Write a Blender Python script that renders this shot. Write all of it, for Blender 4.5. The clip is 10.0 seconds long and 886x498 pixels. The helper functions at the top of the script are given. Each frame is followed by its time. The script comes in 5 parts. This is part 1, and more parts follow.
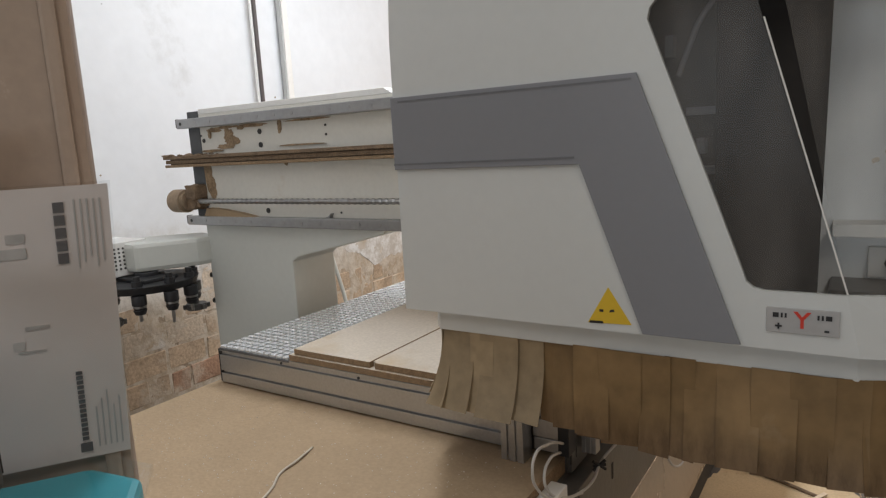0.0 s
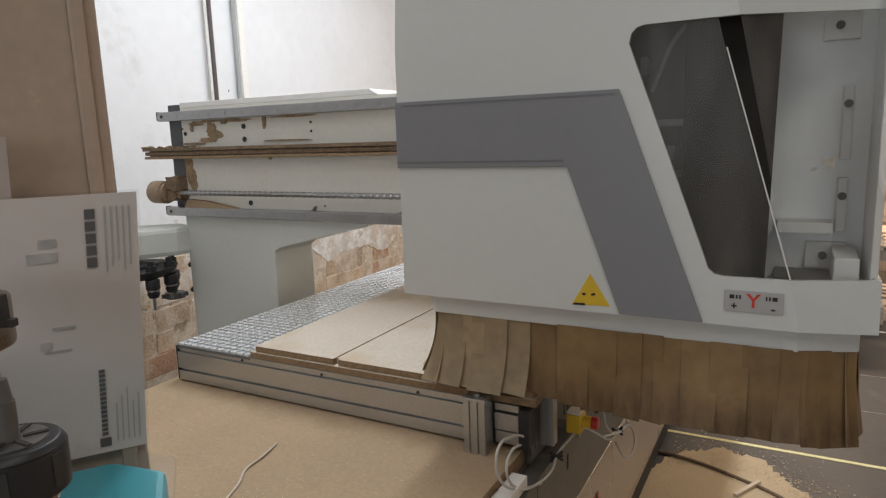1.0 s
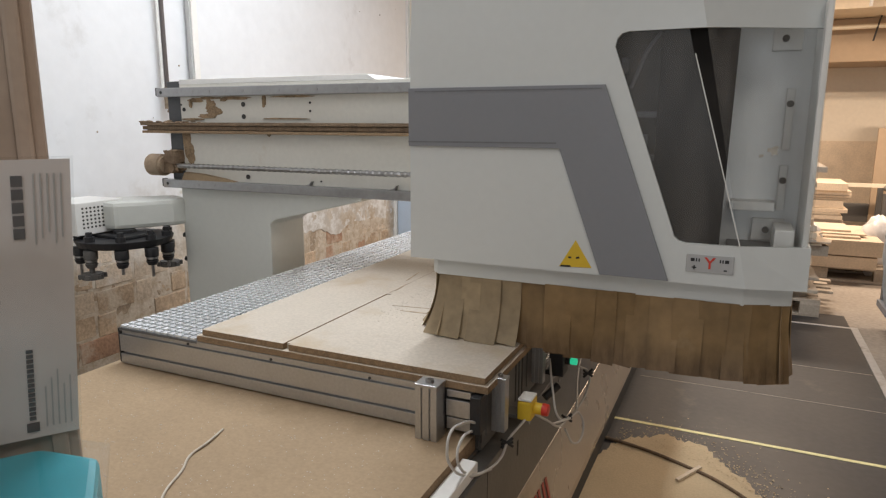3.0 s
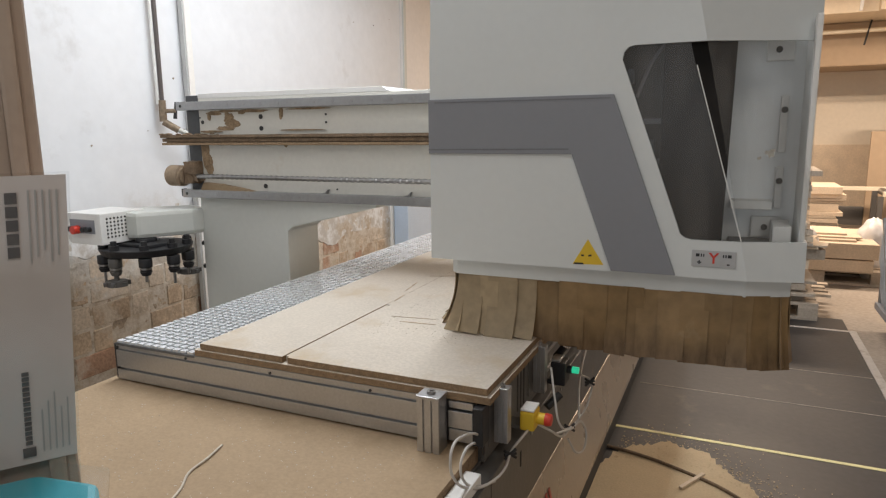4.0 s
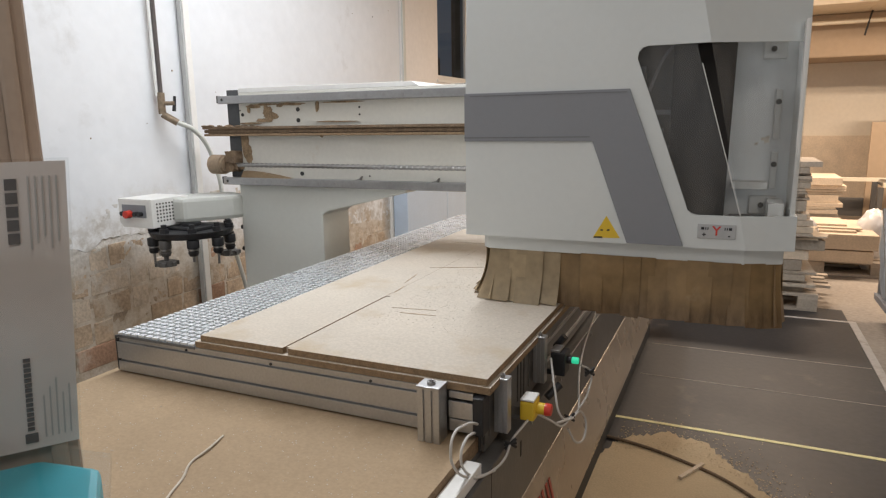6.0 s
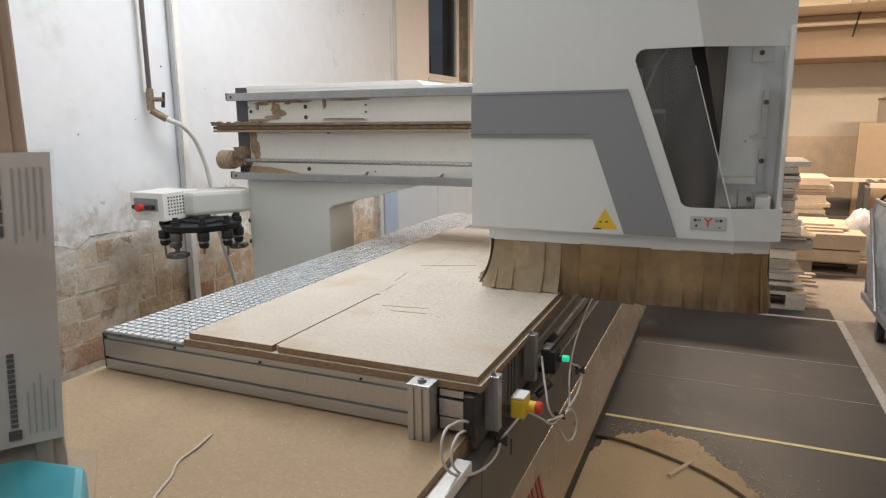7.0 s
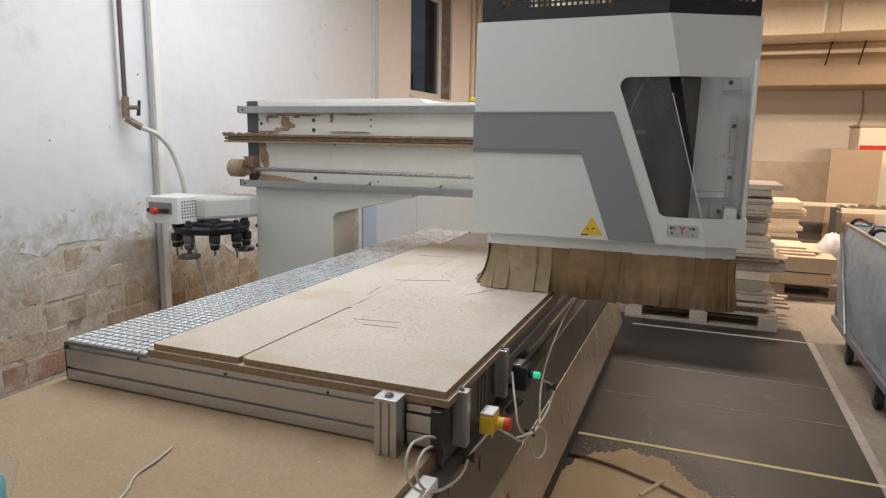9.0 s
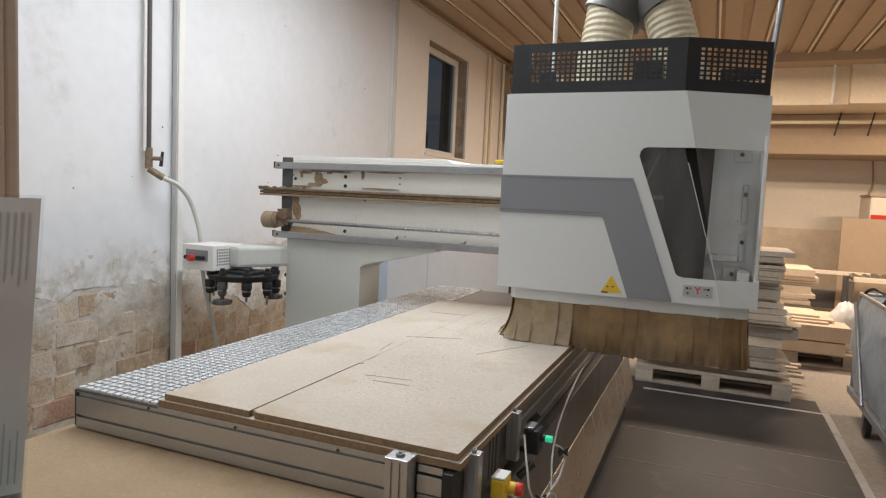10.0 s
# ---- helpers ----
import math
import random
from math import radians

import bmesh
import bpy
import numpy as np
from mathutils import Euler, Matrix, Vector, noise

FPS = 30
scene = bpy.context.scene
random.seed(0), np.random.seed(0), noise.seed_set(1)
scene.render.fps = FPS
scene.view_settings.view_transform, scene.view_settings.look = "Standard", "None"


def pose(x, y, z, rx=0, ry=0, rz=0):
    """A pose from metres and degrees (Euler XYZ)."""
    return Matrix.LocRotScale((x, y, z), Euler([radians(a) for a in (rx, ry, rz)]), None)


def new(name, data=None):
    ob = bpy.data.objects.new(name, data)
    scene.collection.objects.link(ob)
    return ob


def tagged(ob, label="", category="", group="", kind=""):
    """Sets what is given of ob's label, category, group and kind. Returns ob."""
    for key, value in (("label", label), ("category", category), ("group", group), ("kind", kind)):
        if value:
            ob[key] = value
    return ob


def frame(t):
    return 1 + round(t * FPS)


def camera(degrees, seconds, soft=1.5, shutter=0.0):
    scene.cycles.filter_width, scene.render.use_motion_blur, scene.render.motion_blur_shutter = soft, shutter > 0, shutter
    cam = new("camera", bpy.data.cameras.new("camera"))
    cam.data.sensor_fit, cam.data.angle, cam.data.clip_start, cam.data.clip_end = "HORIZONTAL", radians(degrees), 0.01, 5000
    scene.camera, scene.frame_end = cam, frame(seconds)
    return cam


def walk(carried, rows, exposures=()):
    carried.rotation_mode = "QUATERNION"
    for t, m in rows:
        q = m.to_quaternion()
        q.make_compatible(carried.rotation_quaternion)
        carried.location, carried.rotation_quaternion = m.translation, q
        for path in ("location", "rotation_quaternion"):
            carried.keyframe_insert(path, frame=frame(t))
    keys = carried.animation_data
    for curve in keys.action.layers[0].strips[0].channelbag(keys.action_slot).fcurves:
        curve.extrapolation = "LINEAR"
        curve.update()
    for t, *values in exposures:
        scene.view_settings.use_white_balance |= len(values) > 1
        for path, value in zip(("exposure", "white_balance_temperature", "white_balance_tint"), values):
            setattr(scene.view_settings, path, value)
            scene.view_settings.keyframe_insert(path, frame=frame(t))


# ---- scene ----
cam = camera(68.47, 10.0, soft=1.25)
# seconds, eye, pitch, lean, yaw
ROWS = [
    (0.0, 1.841, -1.370, 1.522, -9.37, 3.27, 32.75),
    (0.5, 1.813, -1.458, 1.541, -9.24, 2.46, 30.29),
    (1.0, 1.822, -1.432, 1.541, -9.91, 1.87, 28.23),
    (1.5, 1.835, -1.435, 1.538, -10.32, 1.25, 28.30),
    (2.0, 1.822, -1.415, 1.531, -11.13, -0.03, 24.66),
    (2.5, 1.817, -1.419, 1.532, -11.17, -0.27, 24.56),
    (4.0, 1.798, -1.409, 1.533, -10.32, 0.62, 24.02),
    (4.5, 1.795, -1.404, 1.533, -9.84, 0.96, 23.60),
    (5.0, 1.797, -1.404, 1.533, -10.17, 0.96, 23.40),
    (5.5, 1.800, -1.411, 1.531, -10.84, 0.86, 24.12),
    (7.0, 1.796, -1.407, 1.524, -11.08, 0.47, 23.19),
    (7.5, 1.795, -1.404, 1.524, -11.09, 0.46, 22.73),
    (8.0, 1.796, -1.404, 1.524, -11.18, 0.74, 22.80),
    (8.5, 1.793, -1.400, 1.523, -10.84, 1.04, 23.79),
    (9.0, 1.815, -1.389, 1.512, -9.57, -0.90, 21.68),
    (9.5, 1.807, -1.375, 1.514, -6.98, -1.23, 24.34),
    (10.0, 1.799, -1.408, 1.520, -4.68, -2.54, 22.63),
]
# how far the gantry has travelled along the bed
TRAVEL = [(0.0, 0.0), (0.5, 0.072), (1.0, 0.142), (1.5, 0.214), (2.0, 0.287), (2.5, 0.361), (4.0, 0.587), (4.5, 0.661), (5.0, 0.733), (5.5, 0.806), (7.0, 1.03), (7.5, 1.102), (8.0, 1.173), (8.5, 1.245), (9.0, 1.321), (9.5, 1.4), (10.0, 1.48)]
EXPOSURES = [(0.0, -0.16), (1.0, -0.2), (2.0, -0.1), (4.0, -0.14), (8.0, -0.23), (9.0, -0.31), (10.0, -0.34)]
walk(cam, [(t, pose(x, y, z, 90 + pitch, roll, yaw)) for t, x, y, z, pitch, roll, yaw in ROWS], EXPOSURES)

# ---- world and lights ----
world = bpy.data.worlds.new("world")
scene.world = world
world.use_nodes = True
world.node_tree.nodes["Background"].inputs[0].default_value = (0.55, 0.65, 0.8, 1)
world.node_tree.nodes["Background"].inputs[1].default_value = 0.15


def area(name, m, sx, sy, watts, colour):
    d = bpy.data.lights.new(name, "AREA")
    d.shape, d.size, d.size_y, d.energy, d.color = "RECTANGLE", sx, sy, watts, colour
    ob = new(name, d)
    ob.matrix_basis = m
    return ob


COOL, WARM = (0.91, 0.95, 1.0), (1.0, 0.80, 0.62)
# Unseen ceiling lights without fixtures; the first is placed by the rail's shadow.
area("ceiling_tube_light", pose(0.25, 1.7, 3.42), 0.2, 2.8, 104, COOL)
# Weak fill added behind the viewpoint; no lamp is known there.
area("ceiling_tube_light", pose(-0.1, -2.6, 3.42), 0.25, 2.4, 12, COOL)
area("ceiling_tube_light", pose(0.5, -0.5, 3.42), 0.2, 1.6, 17, (0.96, 0.98, 1.0))
# Fill added from the front right for the near things and the head.
area("ceiling_tube_light", pose(2.8, -2.2, 3.42), 0.25, 2.0, 26, (1.0, 0.97, 0.92))
# Broad fill added for the head's front; no window is built there.
area("window_daylight", pose(2.4, -9.3, 2.0, 90, 0, 0), 7.0, 2.4, 110, (0.87, 0.94, 1.0))
# Fill added from the right to brighten the trolley, floor and side panel.
area("ceiling_tube_light", pose(3.8, 2.2, 3.42), 0.25, 2.0, 34, (0.97, 0.98, 1.0))
area("ceiling_tube_light", pose(2.2, 6.6, 3.3), 1.5, 0.3, 165, WARM)
area("ceiling_tube_light", pose(5.4, 7.2, 3.3), 1.5, 0.3, 175, WARM)

# ---- materials ----
def mat(name, colour, rough=0.6, metal=0.0, vary=0.12, scale=6.0, fine=60.0, bump=0.15, dirt=None, dirt_amount=0.0, dirt_scale=3.0, spread=0.0, trans=0.0, ior=1.45, coat=0.0, world_space=False, gloss=0.5):
    """A surface with coarse and fine variation, bump, and a layer of dirt in patches."""
    m = bpy.data.materials.new(name)
    m.use_nodes = True
    nt = m.node_tree
    N, L = nt.nodes, nt.links
    b = N["Principled BSDF"]
    tc = N.new("ShaderNodeNewGeometry" if world_space else "ShaderNodeTexCoord")
    where = tc.outputs["Position" if world_space else "Object"]
    n1 = N.new("ShaderNodeTexNoise")
    n1.inputs["Scale"].default_value, n1.inputs["Detail"].default_value = scale, 6
    n2 = N.new("ShaderNodeTexNoise")
    n2.inputs["Scale"].default_value, n2.inputs["Detail"].default_value = fine, 4
    L.new(where, n1.inputs["Vector"])
    L.new(where, n2.inputs["Vector"])
    add = N.new("ShaderNodeMath")
    add.operation = "ADD"
    L.new(n1.outputs["Fac"], add.inputs[0])
    L.new(n2.outputs["Fac"], add.inputs[1])
    mr = N.new("ShaderNodeMapRange")
    mr.inputs[1].default_value, mr.inputs[2].default_value = 0.65, 1.35
    mr.inputs[3].default_value, mr.inputs[4].default_value = 1 - vary, 1 + vary
    L.new(add.outputs[0], mr.inputs[0])
    out = mr.outputs[0]
    if spread:
        oi = N.new("ShaderNodeObjectInfo")
        m2 = N.new("ShaderNodeMapRange")
        m2.inputs[3].default_value, m2.inputs[4].default_value = 1 - spread, 1 + spread
        L.new(oi.outputs["Random"], m2.inputs[0])
        mu = N.new("ShaderNodeMath")
        mu.operation = "MULTIPLY"
        L.new(out, mu.inputs[0])
        L.new(m2.outputs[0], mu.inputs[1])
        out = mu.outputs[0]
    sc = N.new("ShaderNodeVectorMath")
    sc.operation = "SCALE"
    sc.inputs[0].default_value = colour
    L.new(out, sc.inputs["Scale"])
    col = sc.outputs[0]
    if dirt:
        n3 = N.new("ShaderNodeTexNoise")
        n3.inputs["Scale"].default_value, n3.inputs["Detail"].default_value, n3.inputs["Roughness"].default_value = dirt_scale, 8, 0.65
        L.new(where, n3.inputs["Vector"])
        r3 = N.new("ShaderNodeMapRange")
        r3.inputs[1].default_value, r3.inputs[2].default_value = 0.66 - 0.35 * dirt_amount, 0.80 - 0.35 * dirt_amount
        L.new(n3.outputs["Fac"], r3.inputs[0])
        mx = N.new("ShaderNodeMix")
        mx.data_type = "RGBA"
        L.new(r3.outputs[0], mx.inputs[0])
        L.new(col, mx.inputs[6])
        mx.inputs[7].default_value = (*dirt, 1)
        col = mx.outputs[2]
    L.new(col, b.inputs["Base Color"])
    rr = N.new("ShaderNodeMapRange")
    rr.inputs[3].default_value, rr.inputs[4].default_value = max(0.03, rough - 0.1), min(1, rough + 0.1)
    L.new(n1.outputs["Fac"], rr.inputs[0])
    L.new(rr.outputs[0], b.inputs["Roughness"])
    b.inputs["Metallic"].default_value = metal
    b.inputs["Specular IOR Level"].default_value = gloss
    b.inputs["Transmission Weight"].default_value = trans
    b.inputs["IOR"].default_value = ior
    b.inputs["Coat Weight"].default_value = coat
    if bump:
        bp = N.new("ShaderNodeBump")
        bp.inputs["Strength"].default_value, bp.inputs["Distance"].default_value = bump, 0.004
        L.new(add.outputs[0], bp.inputs["Height"])
        L.new(bp.outputs[0], b.inputs["Normal"])
    return m


def glow(name, colour, strength):
    m = bpy.data.materials.new(name)
    m.use_nodes = True
    b = m.node_tree.nodes["Principled BSDF"]
    b.inputs["Base Color"].default_value = (*colour, 1)
    b.inputs["Emission Color"].default_value = (*colour, 1)
    b.inputs["Emission Strength"].default_value = strength
    return m


def weather(m, low, high, z0, z1, scale, amp, stretch=(1, 1, 1)):
    """Mixes a second, mottled coat into a surface below a wavering height (z0 full, z1 none)."""
    N, L = m.node_tree.nodes, m.node_tree.links
    b = N["Principled BSDF"]
    old = b.inputs["Base Color"].links[0].from_socket
    geo = N.new("ShaderNodeTexCoord" if stretch != (1, 1, 1) else "ShaderNodeNewGeometry")
    where = geo.outputs["Object" if stretch != (1, 1, 1) else "Position"]
    mul = N.new("ShaderNodeVectorMath")
    mul.operation = "MULTIPLY"
    mul.inputs[1].default_value = stretch
    L.new(where, mul.inputs[0])
    sep = N.new("ShaderNodeSeparateXYZ")
    L.new(where, sep.inputs[0])
    n1, n2 = N.new("ShaderNodeTexNoise"), N.new("ShaderNodeTexNoise")
    n1.inputs["Scale"].default_value, n1.inputs["Detail"].default_value, n1.inputs["Roughness"].default_value = scale, 8, 0.68
    n2.inputs["Scale"].default_value, n2.inputs["Detail"].default_value, n2.inputs["Roughness"].default_value = scale * 1.9, 8, 0.7
    for n in (n1, n2):
        L.new(mul.outputs[0], n.inputs["Vector"])
    sh = N.new("ShaderNodeMath")
    sh.operation = "MULTIPLY_ADD"
    L.new(n1.outputs["Fac"], sh.inputs[0])
    sh.inputs[1].default_value = amp
    L.new(sep.outputs["Z"], sh.inputs[2])
    r = N.new("ShaderNodeMapRange")
    r.inputs[1].default_value, r.inputs[2].default_value = z0 + amp / 2, z1 + amp / 2
    r.inputs[3].default_value, r.inputs[4].default_value = 1, 0
    L.new(sh.outputs[0], r.inputs[0])
    r2 = N.new("ShaderNodeMapRange")
    r2.inputs[1].default_value, r2.inputs[2].default_value = 0.42, 0.6
    L.new(n2.outputs["Fac"], r2.inputs[0])
    c, out = N.new("ShaderNodeMix"), N.new("ShaderNodeMix")
    c.data_type = out.data_type = "RGBA"
    L.new(r2.outputs[0], c.inputs[0])
    c.inputs[6].default_value, c.inputs[7].default_value = (*low, 1), (*high, 1)
    L.new(r.outputs[0], out.inputs[0])
    L.new(old, out.inputs[6])
    L.new(c.outputs[2], out.inputs[7])
    L.new(out.outputs[2], b.inputs["Base Color"])


DUST = (0.50, 0.37, 0.24)
M_CONC = mat("dusty_concrete", (0.33, 0.285, 0.24), 0.75, vary=0.25, scale=1.6, fine=30, dirt=(0.42, 0.345, 0.26), dirt_amount=0.22)
M_MAT = mat("dark_floor_plate", (0.035, 0.032, 0.032), 0.5, vary=0.3, scale=2.5, fine=30, dirt=(0.12, 0.098, 0.078), dirt_amount=0.16, dirt_scale=2.0)
M_DECK = mat("sawdust_board", (0.37, 0.27, 0.17), 0.95, vary=0.13, scale=3, fine=110, bump=0.3, dirt=(0.30, 0.215, 0.13), dirt_amount=0.32, dirt_scale=3.5)
M_PLASTER = mat("white_lime_plaster", (0.725, 0.74, 0.76), 0.85, vary=0.04, scale=1.6, fine=14, bump=0.22, dirt=(0.58, 0.58, 0.58), dirt_amount=0.1, dirt_scale=1.8, world_space=True)
weather(M_PLASTER, (0.50, 0.465, 0.42), (0.74, 0.74, 0.73), 0.96, 1.20, 6.0, 0.42)
M_CREAM = mat("cream_paint", (0.78, 0.695, 0.575), 0.75, vary=0.05, scale=1.5, fine=20, bump=0.2)
M_LINING = mat("pale_cream_paint", (0.80, 0.765, 0.73), 0.75, vary=0.05, scale=1.5, fine=20, bump=0.2)
M_MORTAR = mat("crumbling_mortar", (0.34, 0.27, 0.2), 0.95, vary=0.35, scale=9, fine=70, bump=1.0, dirt=(0.5, 0.45, 0.39), dirt_amount=0.25, dirt_scale=4, world_space=True)
M_RENDER = mat("stained_old_render", (0.60, 0.58, 0.545), 0.95, vary=0.25, scale=7, fine=50, bump=0.9, dirt=(0.46, 0.39, 0.31), dirt_amount=0.42, dirt_scale=5, world_space=True)
weather(M_RENDER, (0.44, 0.36, 0.27), (0.60, 0.54, 0.46), 0.66, 0.94, 7.0, 0.4)
M_BRICK = mat("old_brick", (0.45, 0.345, 0.245), 0.95, vary=0.35, scale=9, fine=60, bump=1.0, dirt=(0.56, 0.49, 0.40), dirt_amount=0.42, dirt_scale=6, spread=0.12, world_space=True)
M_WASHED = mat("whitewashed_brick", (0.54, 0.455, 0.36), 0.95, vary=0.28, scale=9, fine=60, bump=1.0, dirt=(0.64, 0.61, 0.57), dirt_amount=0.42, dirt_scale=4, spread=0.08, world_space=True)
M_BRICK_RED = mat("red_brick", (0.40, 0.25, 0.17), 0.95, vary=0.3, scale=9, fine=70, bump=0.9, dirt=(0.54, 0.45, 0.36), dirt_amount=0.42, dirt_scale=6, spread=0.12, world_space=True)
M_CEIL = mat("ceiling_sheet", (0.42, 0.31, 0.21), 0.6, vary=0.06, scale=1.5, fine=15, bump=0.05)
M_SEAM = mat("pale_floor_seam", (0.36, 0.32, 0.28), 0.7, vary=0.3, scale=15)
M_RIB = mat("ceiling_rib", (0.82, 0.72, 0.56), 0.5, vary=0.05)
M_ALU = mat("aluminium_profile", (0.50, 0.50, 0.50), 0.38, 0.9, vary=0.12, scale=5, fine=120, bump=0.05, dirt=DUST, dirt_amount=0.08, dirt_scale=6)
M_ALU_BRIGHT = mat("bright_aluminium", (0.82, 0.84, 0.86), 0.28, 0.5, vary=0.06, scale=20, fine=150, bump=0.05)
M_STEEL = mat("steel", (0.36, 0.355, 0.35), 0.35, 1.0, vary=0.1, scale=20, fine=150, bump=0.05)
M_DARK = mat("dark_slot", (0.04, 0.038, 0.036), 0.7, vary=0.2)
M_BLACK = mat("black_plastic", (0.022, 0.022, 0.024), 0.45, vary=0.2, dirt=(0.2, 0.16, 0.11), dirt_amount=-0.05, dirt_scale=20)
M_MDF_TOP = mat("dusty_chipboard_face", (0.54, 0.48, 0.405), 0.85, vary=0.14, scale=2.2, fine=110, bump=0.3, dirt=(0.47, 0.385, 0.28), dirt_amount=0.32, dirt_scale=3)
M_MDF_EDGE = mat("chipboard_edge", (0.27, 0.185, 0.11), 0.9, vary=0.3, scale=60, fine=300, bump=0.5)
M_SHELL = mat("light_grey_lacquer", (0.65, 0.675, 0.67), 0.45, vary=0.02, scale=2, fine=40, bump=0.02, coat=0.1)
M_POST = mat("grey_green_paint", (0.6, 0.61, 0.57), 0.5, vary=0.03, scale=3, fine=40, bump=0.04, dirt=(0.5, 0.42, 0.32), dirt_amount=-0.03, dirt_scale=3)
M_BEAM = mat("dusty_white_beam", (0.68, 0.66, 0.6), 0.55, vary=0.05, scale=4, fine=50, bump=0.05, dirt=(0.56, 0.47, 0.36), dirt_amount=0.02, dirt_scale=2.5)
M_GREY = mat("mid_grey_lacquer", (0.24, 0.248, 0.27), 0.42, vary=0.02, scale=3, fine=60, bump=0.02)
M_PANEL = mat("satin_side_panel", (0.43, 0.36, 0.285), 0.28, 0.35, vary=0.08, scale=3, fine=60, bump=0.05, dirt=(0.3, 0.235, 0.165), dirt_amount=0.15, dirt_scale=2.5)
# Bluish base colour cancels the warm lamps' tint on the white boarding.
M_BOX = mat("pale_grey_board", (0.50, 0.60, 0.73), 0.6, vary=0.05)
M_END = mat("dark_end_casting", (0.075, 0.078, 0.082), 0.5, vary=0.15)
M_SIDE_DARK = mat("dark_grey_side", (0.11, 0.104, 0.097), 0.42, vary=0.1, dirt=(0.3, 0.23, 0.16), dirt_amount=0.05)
M_RAIL = mat("ground_steel_rail", (0.36, 0.36, 0.36), 0.35, 0.7, vary=0.1, scale=8, dirt=(0.35, 0.27, 0.19), dirt_amount=0.05)
M_BROWN = mat("sawdust_caked_rail", (0.2, 0.14, 0.09), 0.9, vary=0.4, scale=30, fine=150, bump=0.6)
M_YELLOW = mat("yellow_paint", (0.74, 0.50, 0.04), 0.45, vary=0.04)
M_TAPE = mat("yellow_tape", (0.85, 0.77, 0.40), 0.6, vary=0.12, scale=10, dirt=(0.5, 0.42, 0.28), dirt_amount=0.15)
M_EMBLEM = mat("faded_red_print", (0.36, 0.07, 0.05), 0.5)
M_WHITE = mat("white_paint", (0.78, 0.77, 0.74), 0.5, vary=0.04)
M_WTAPE = mat("worn_white_line", (0.5, 0.46, 0.42), 0.7, vary=0.15, scale=12, dirt=(0.3, 0.25, 0.2), dirt_amount=0.25, dirt_scale=8)
M_RED = mat("red_plastic", (0.62, 0.05, 0.03), 0.35, vary=0.05)
M_WOOD = mat("raw_board", (0.6, 0.49, 0.37), 0.8, vary=0.15, scale=6, fine=60, bump=0.2, spread=0.2)
M_WOOD_GREY = mat("grey_board", (0.44, 0.37, 0.295), 0.8, vary=0.2, scale=6, fine=60, bump=0.3, spread=0.25)


# ---- building helpers ----
def box(bm, x0, x1, y0, y1, z0, z1, m=None):
    vs = [bm.verts.new(v) for v in ((x0, y0, z0), (x1, y0, z0), (x1, y1, z0), (x0, y1, z0), (x0, y0, z1), (x1, y0, z1), (x1, y1, z1), (x0, y1, z1))]
    if m is not None:
        for v in vs:
            v.co = m @ v.co
    return [bm.faces.new([vs[i] for i in q]) for q in ((3, 2, 1, 0), (4, 5, 6, 7), (0, 1, 5, 4), (1, 2, 6, 5), (2, 3, 7, 6), (3, 0, 4, 7))]


def rod(bm, a, b, r, n=12, r2=None):
    a, b = Vector(a), Vector(b)
    q = (b - a).to_track_quat("Z", "Y").to_matrix().to_4x4()
    bmesh.ops.create_cone(bm, cap_ends=True, segments=n, radius1=r, radius2=r if r2 is None else r2, depth=(b - a).length, matrix=Matrix.Translation((a + b) / 2) @ q)


def prism(bm, pts, a, b, axis="y"):
    """A flat outline drawn out from a to b along an axis; the outline runs in the other two."""
    def at(p, k):
        return {"x": (k, p[0], p[1]), "y": (p[0], k, p[1]), "z": (p[0], p[1], k)}[axis]
    lo, hi = [bm.verts.new(at(p, a)) for p in pts], [bm.verts.new(at(p, b)) for p in pts]
    n = len(pts)
    bm.faces.new(lo)
    bm.faces.new(hi[::-1])
    for i in range(n):
        bm.faces.new((lo[i], hi[i], hi[(i + 1) % n], lo[(i + 1) % n]))


def mesh(bm, name, material, bevel=0.0, smooth=False):
    bmesh.ops.recalc_face_normals(bm, faces=bm.faces)
    if bevel:
        bmesh.ops.bevel(bm, geom=[e for e in bm.edges if e.is_manifold and e.calc_face_angle(0) > 0.5], offset=bevel, segments=2, affect="EDGES", profile=0.6)
    me = bpy.data.meshes.new(name)
    bm.to_mesh(me)
    bm.free()
    me.materials.append(material)
    if smooth:
        me.shade_smooth()
        me.set_sharp_from_angle(angle=radians(35))
    return me


def part(name, bm, material, parent=None, label="", bevel=0.0, smooth=False):
    ob = new(name, mesh(bm, name, material, bevel, smooth))
    if parent is not None:
        ob.parent = parent
    return tagged(ob, label)


def block(name, size, material, parent=None, label="", bevel=0.0):
    bm = bmesh.new()
    box(bm, *size)
    return part(name, bm, material, parent, label, bevel)


def thing(name, label, category, at=(0, 0, 0), group="", kind=""):
    ob = new(name)
    ob.empty_display_size = 0.1
    ob.matrix_basis = pose(*at)
    return tagged(ob, label, category, group, kind)


def structure(ob, label):
    return tagged(ob, label, "", "", "structure")


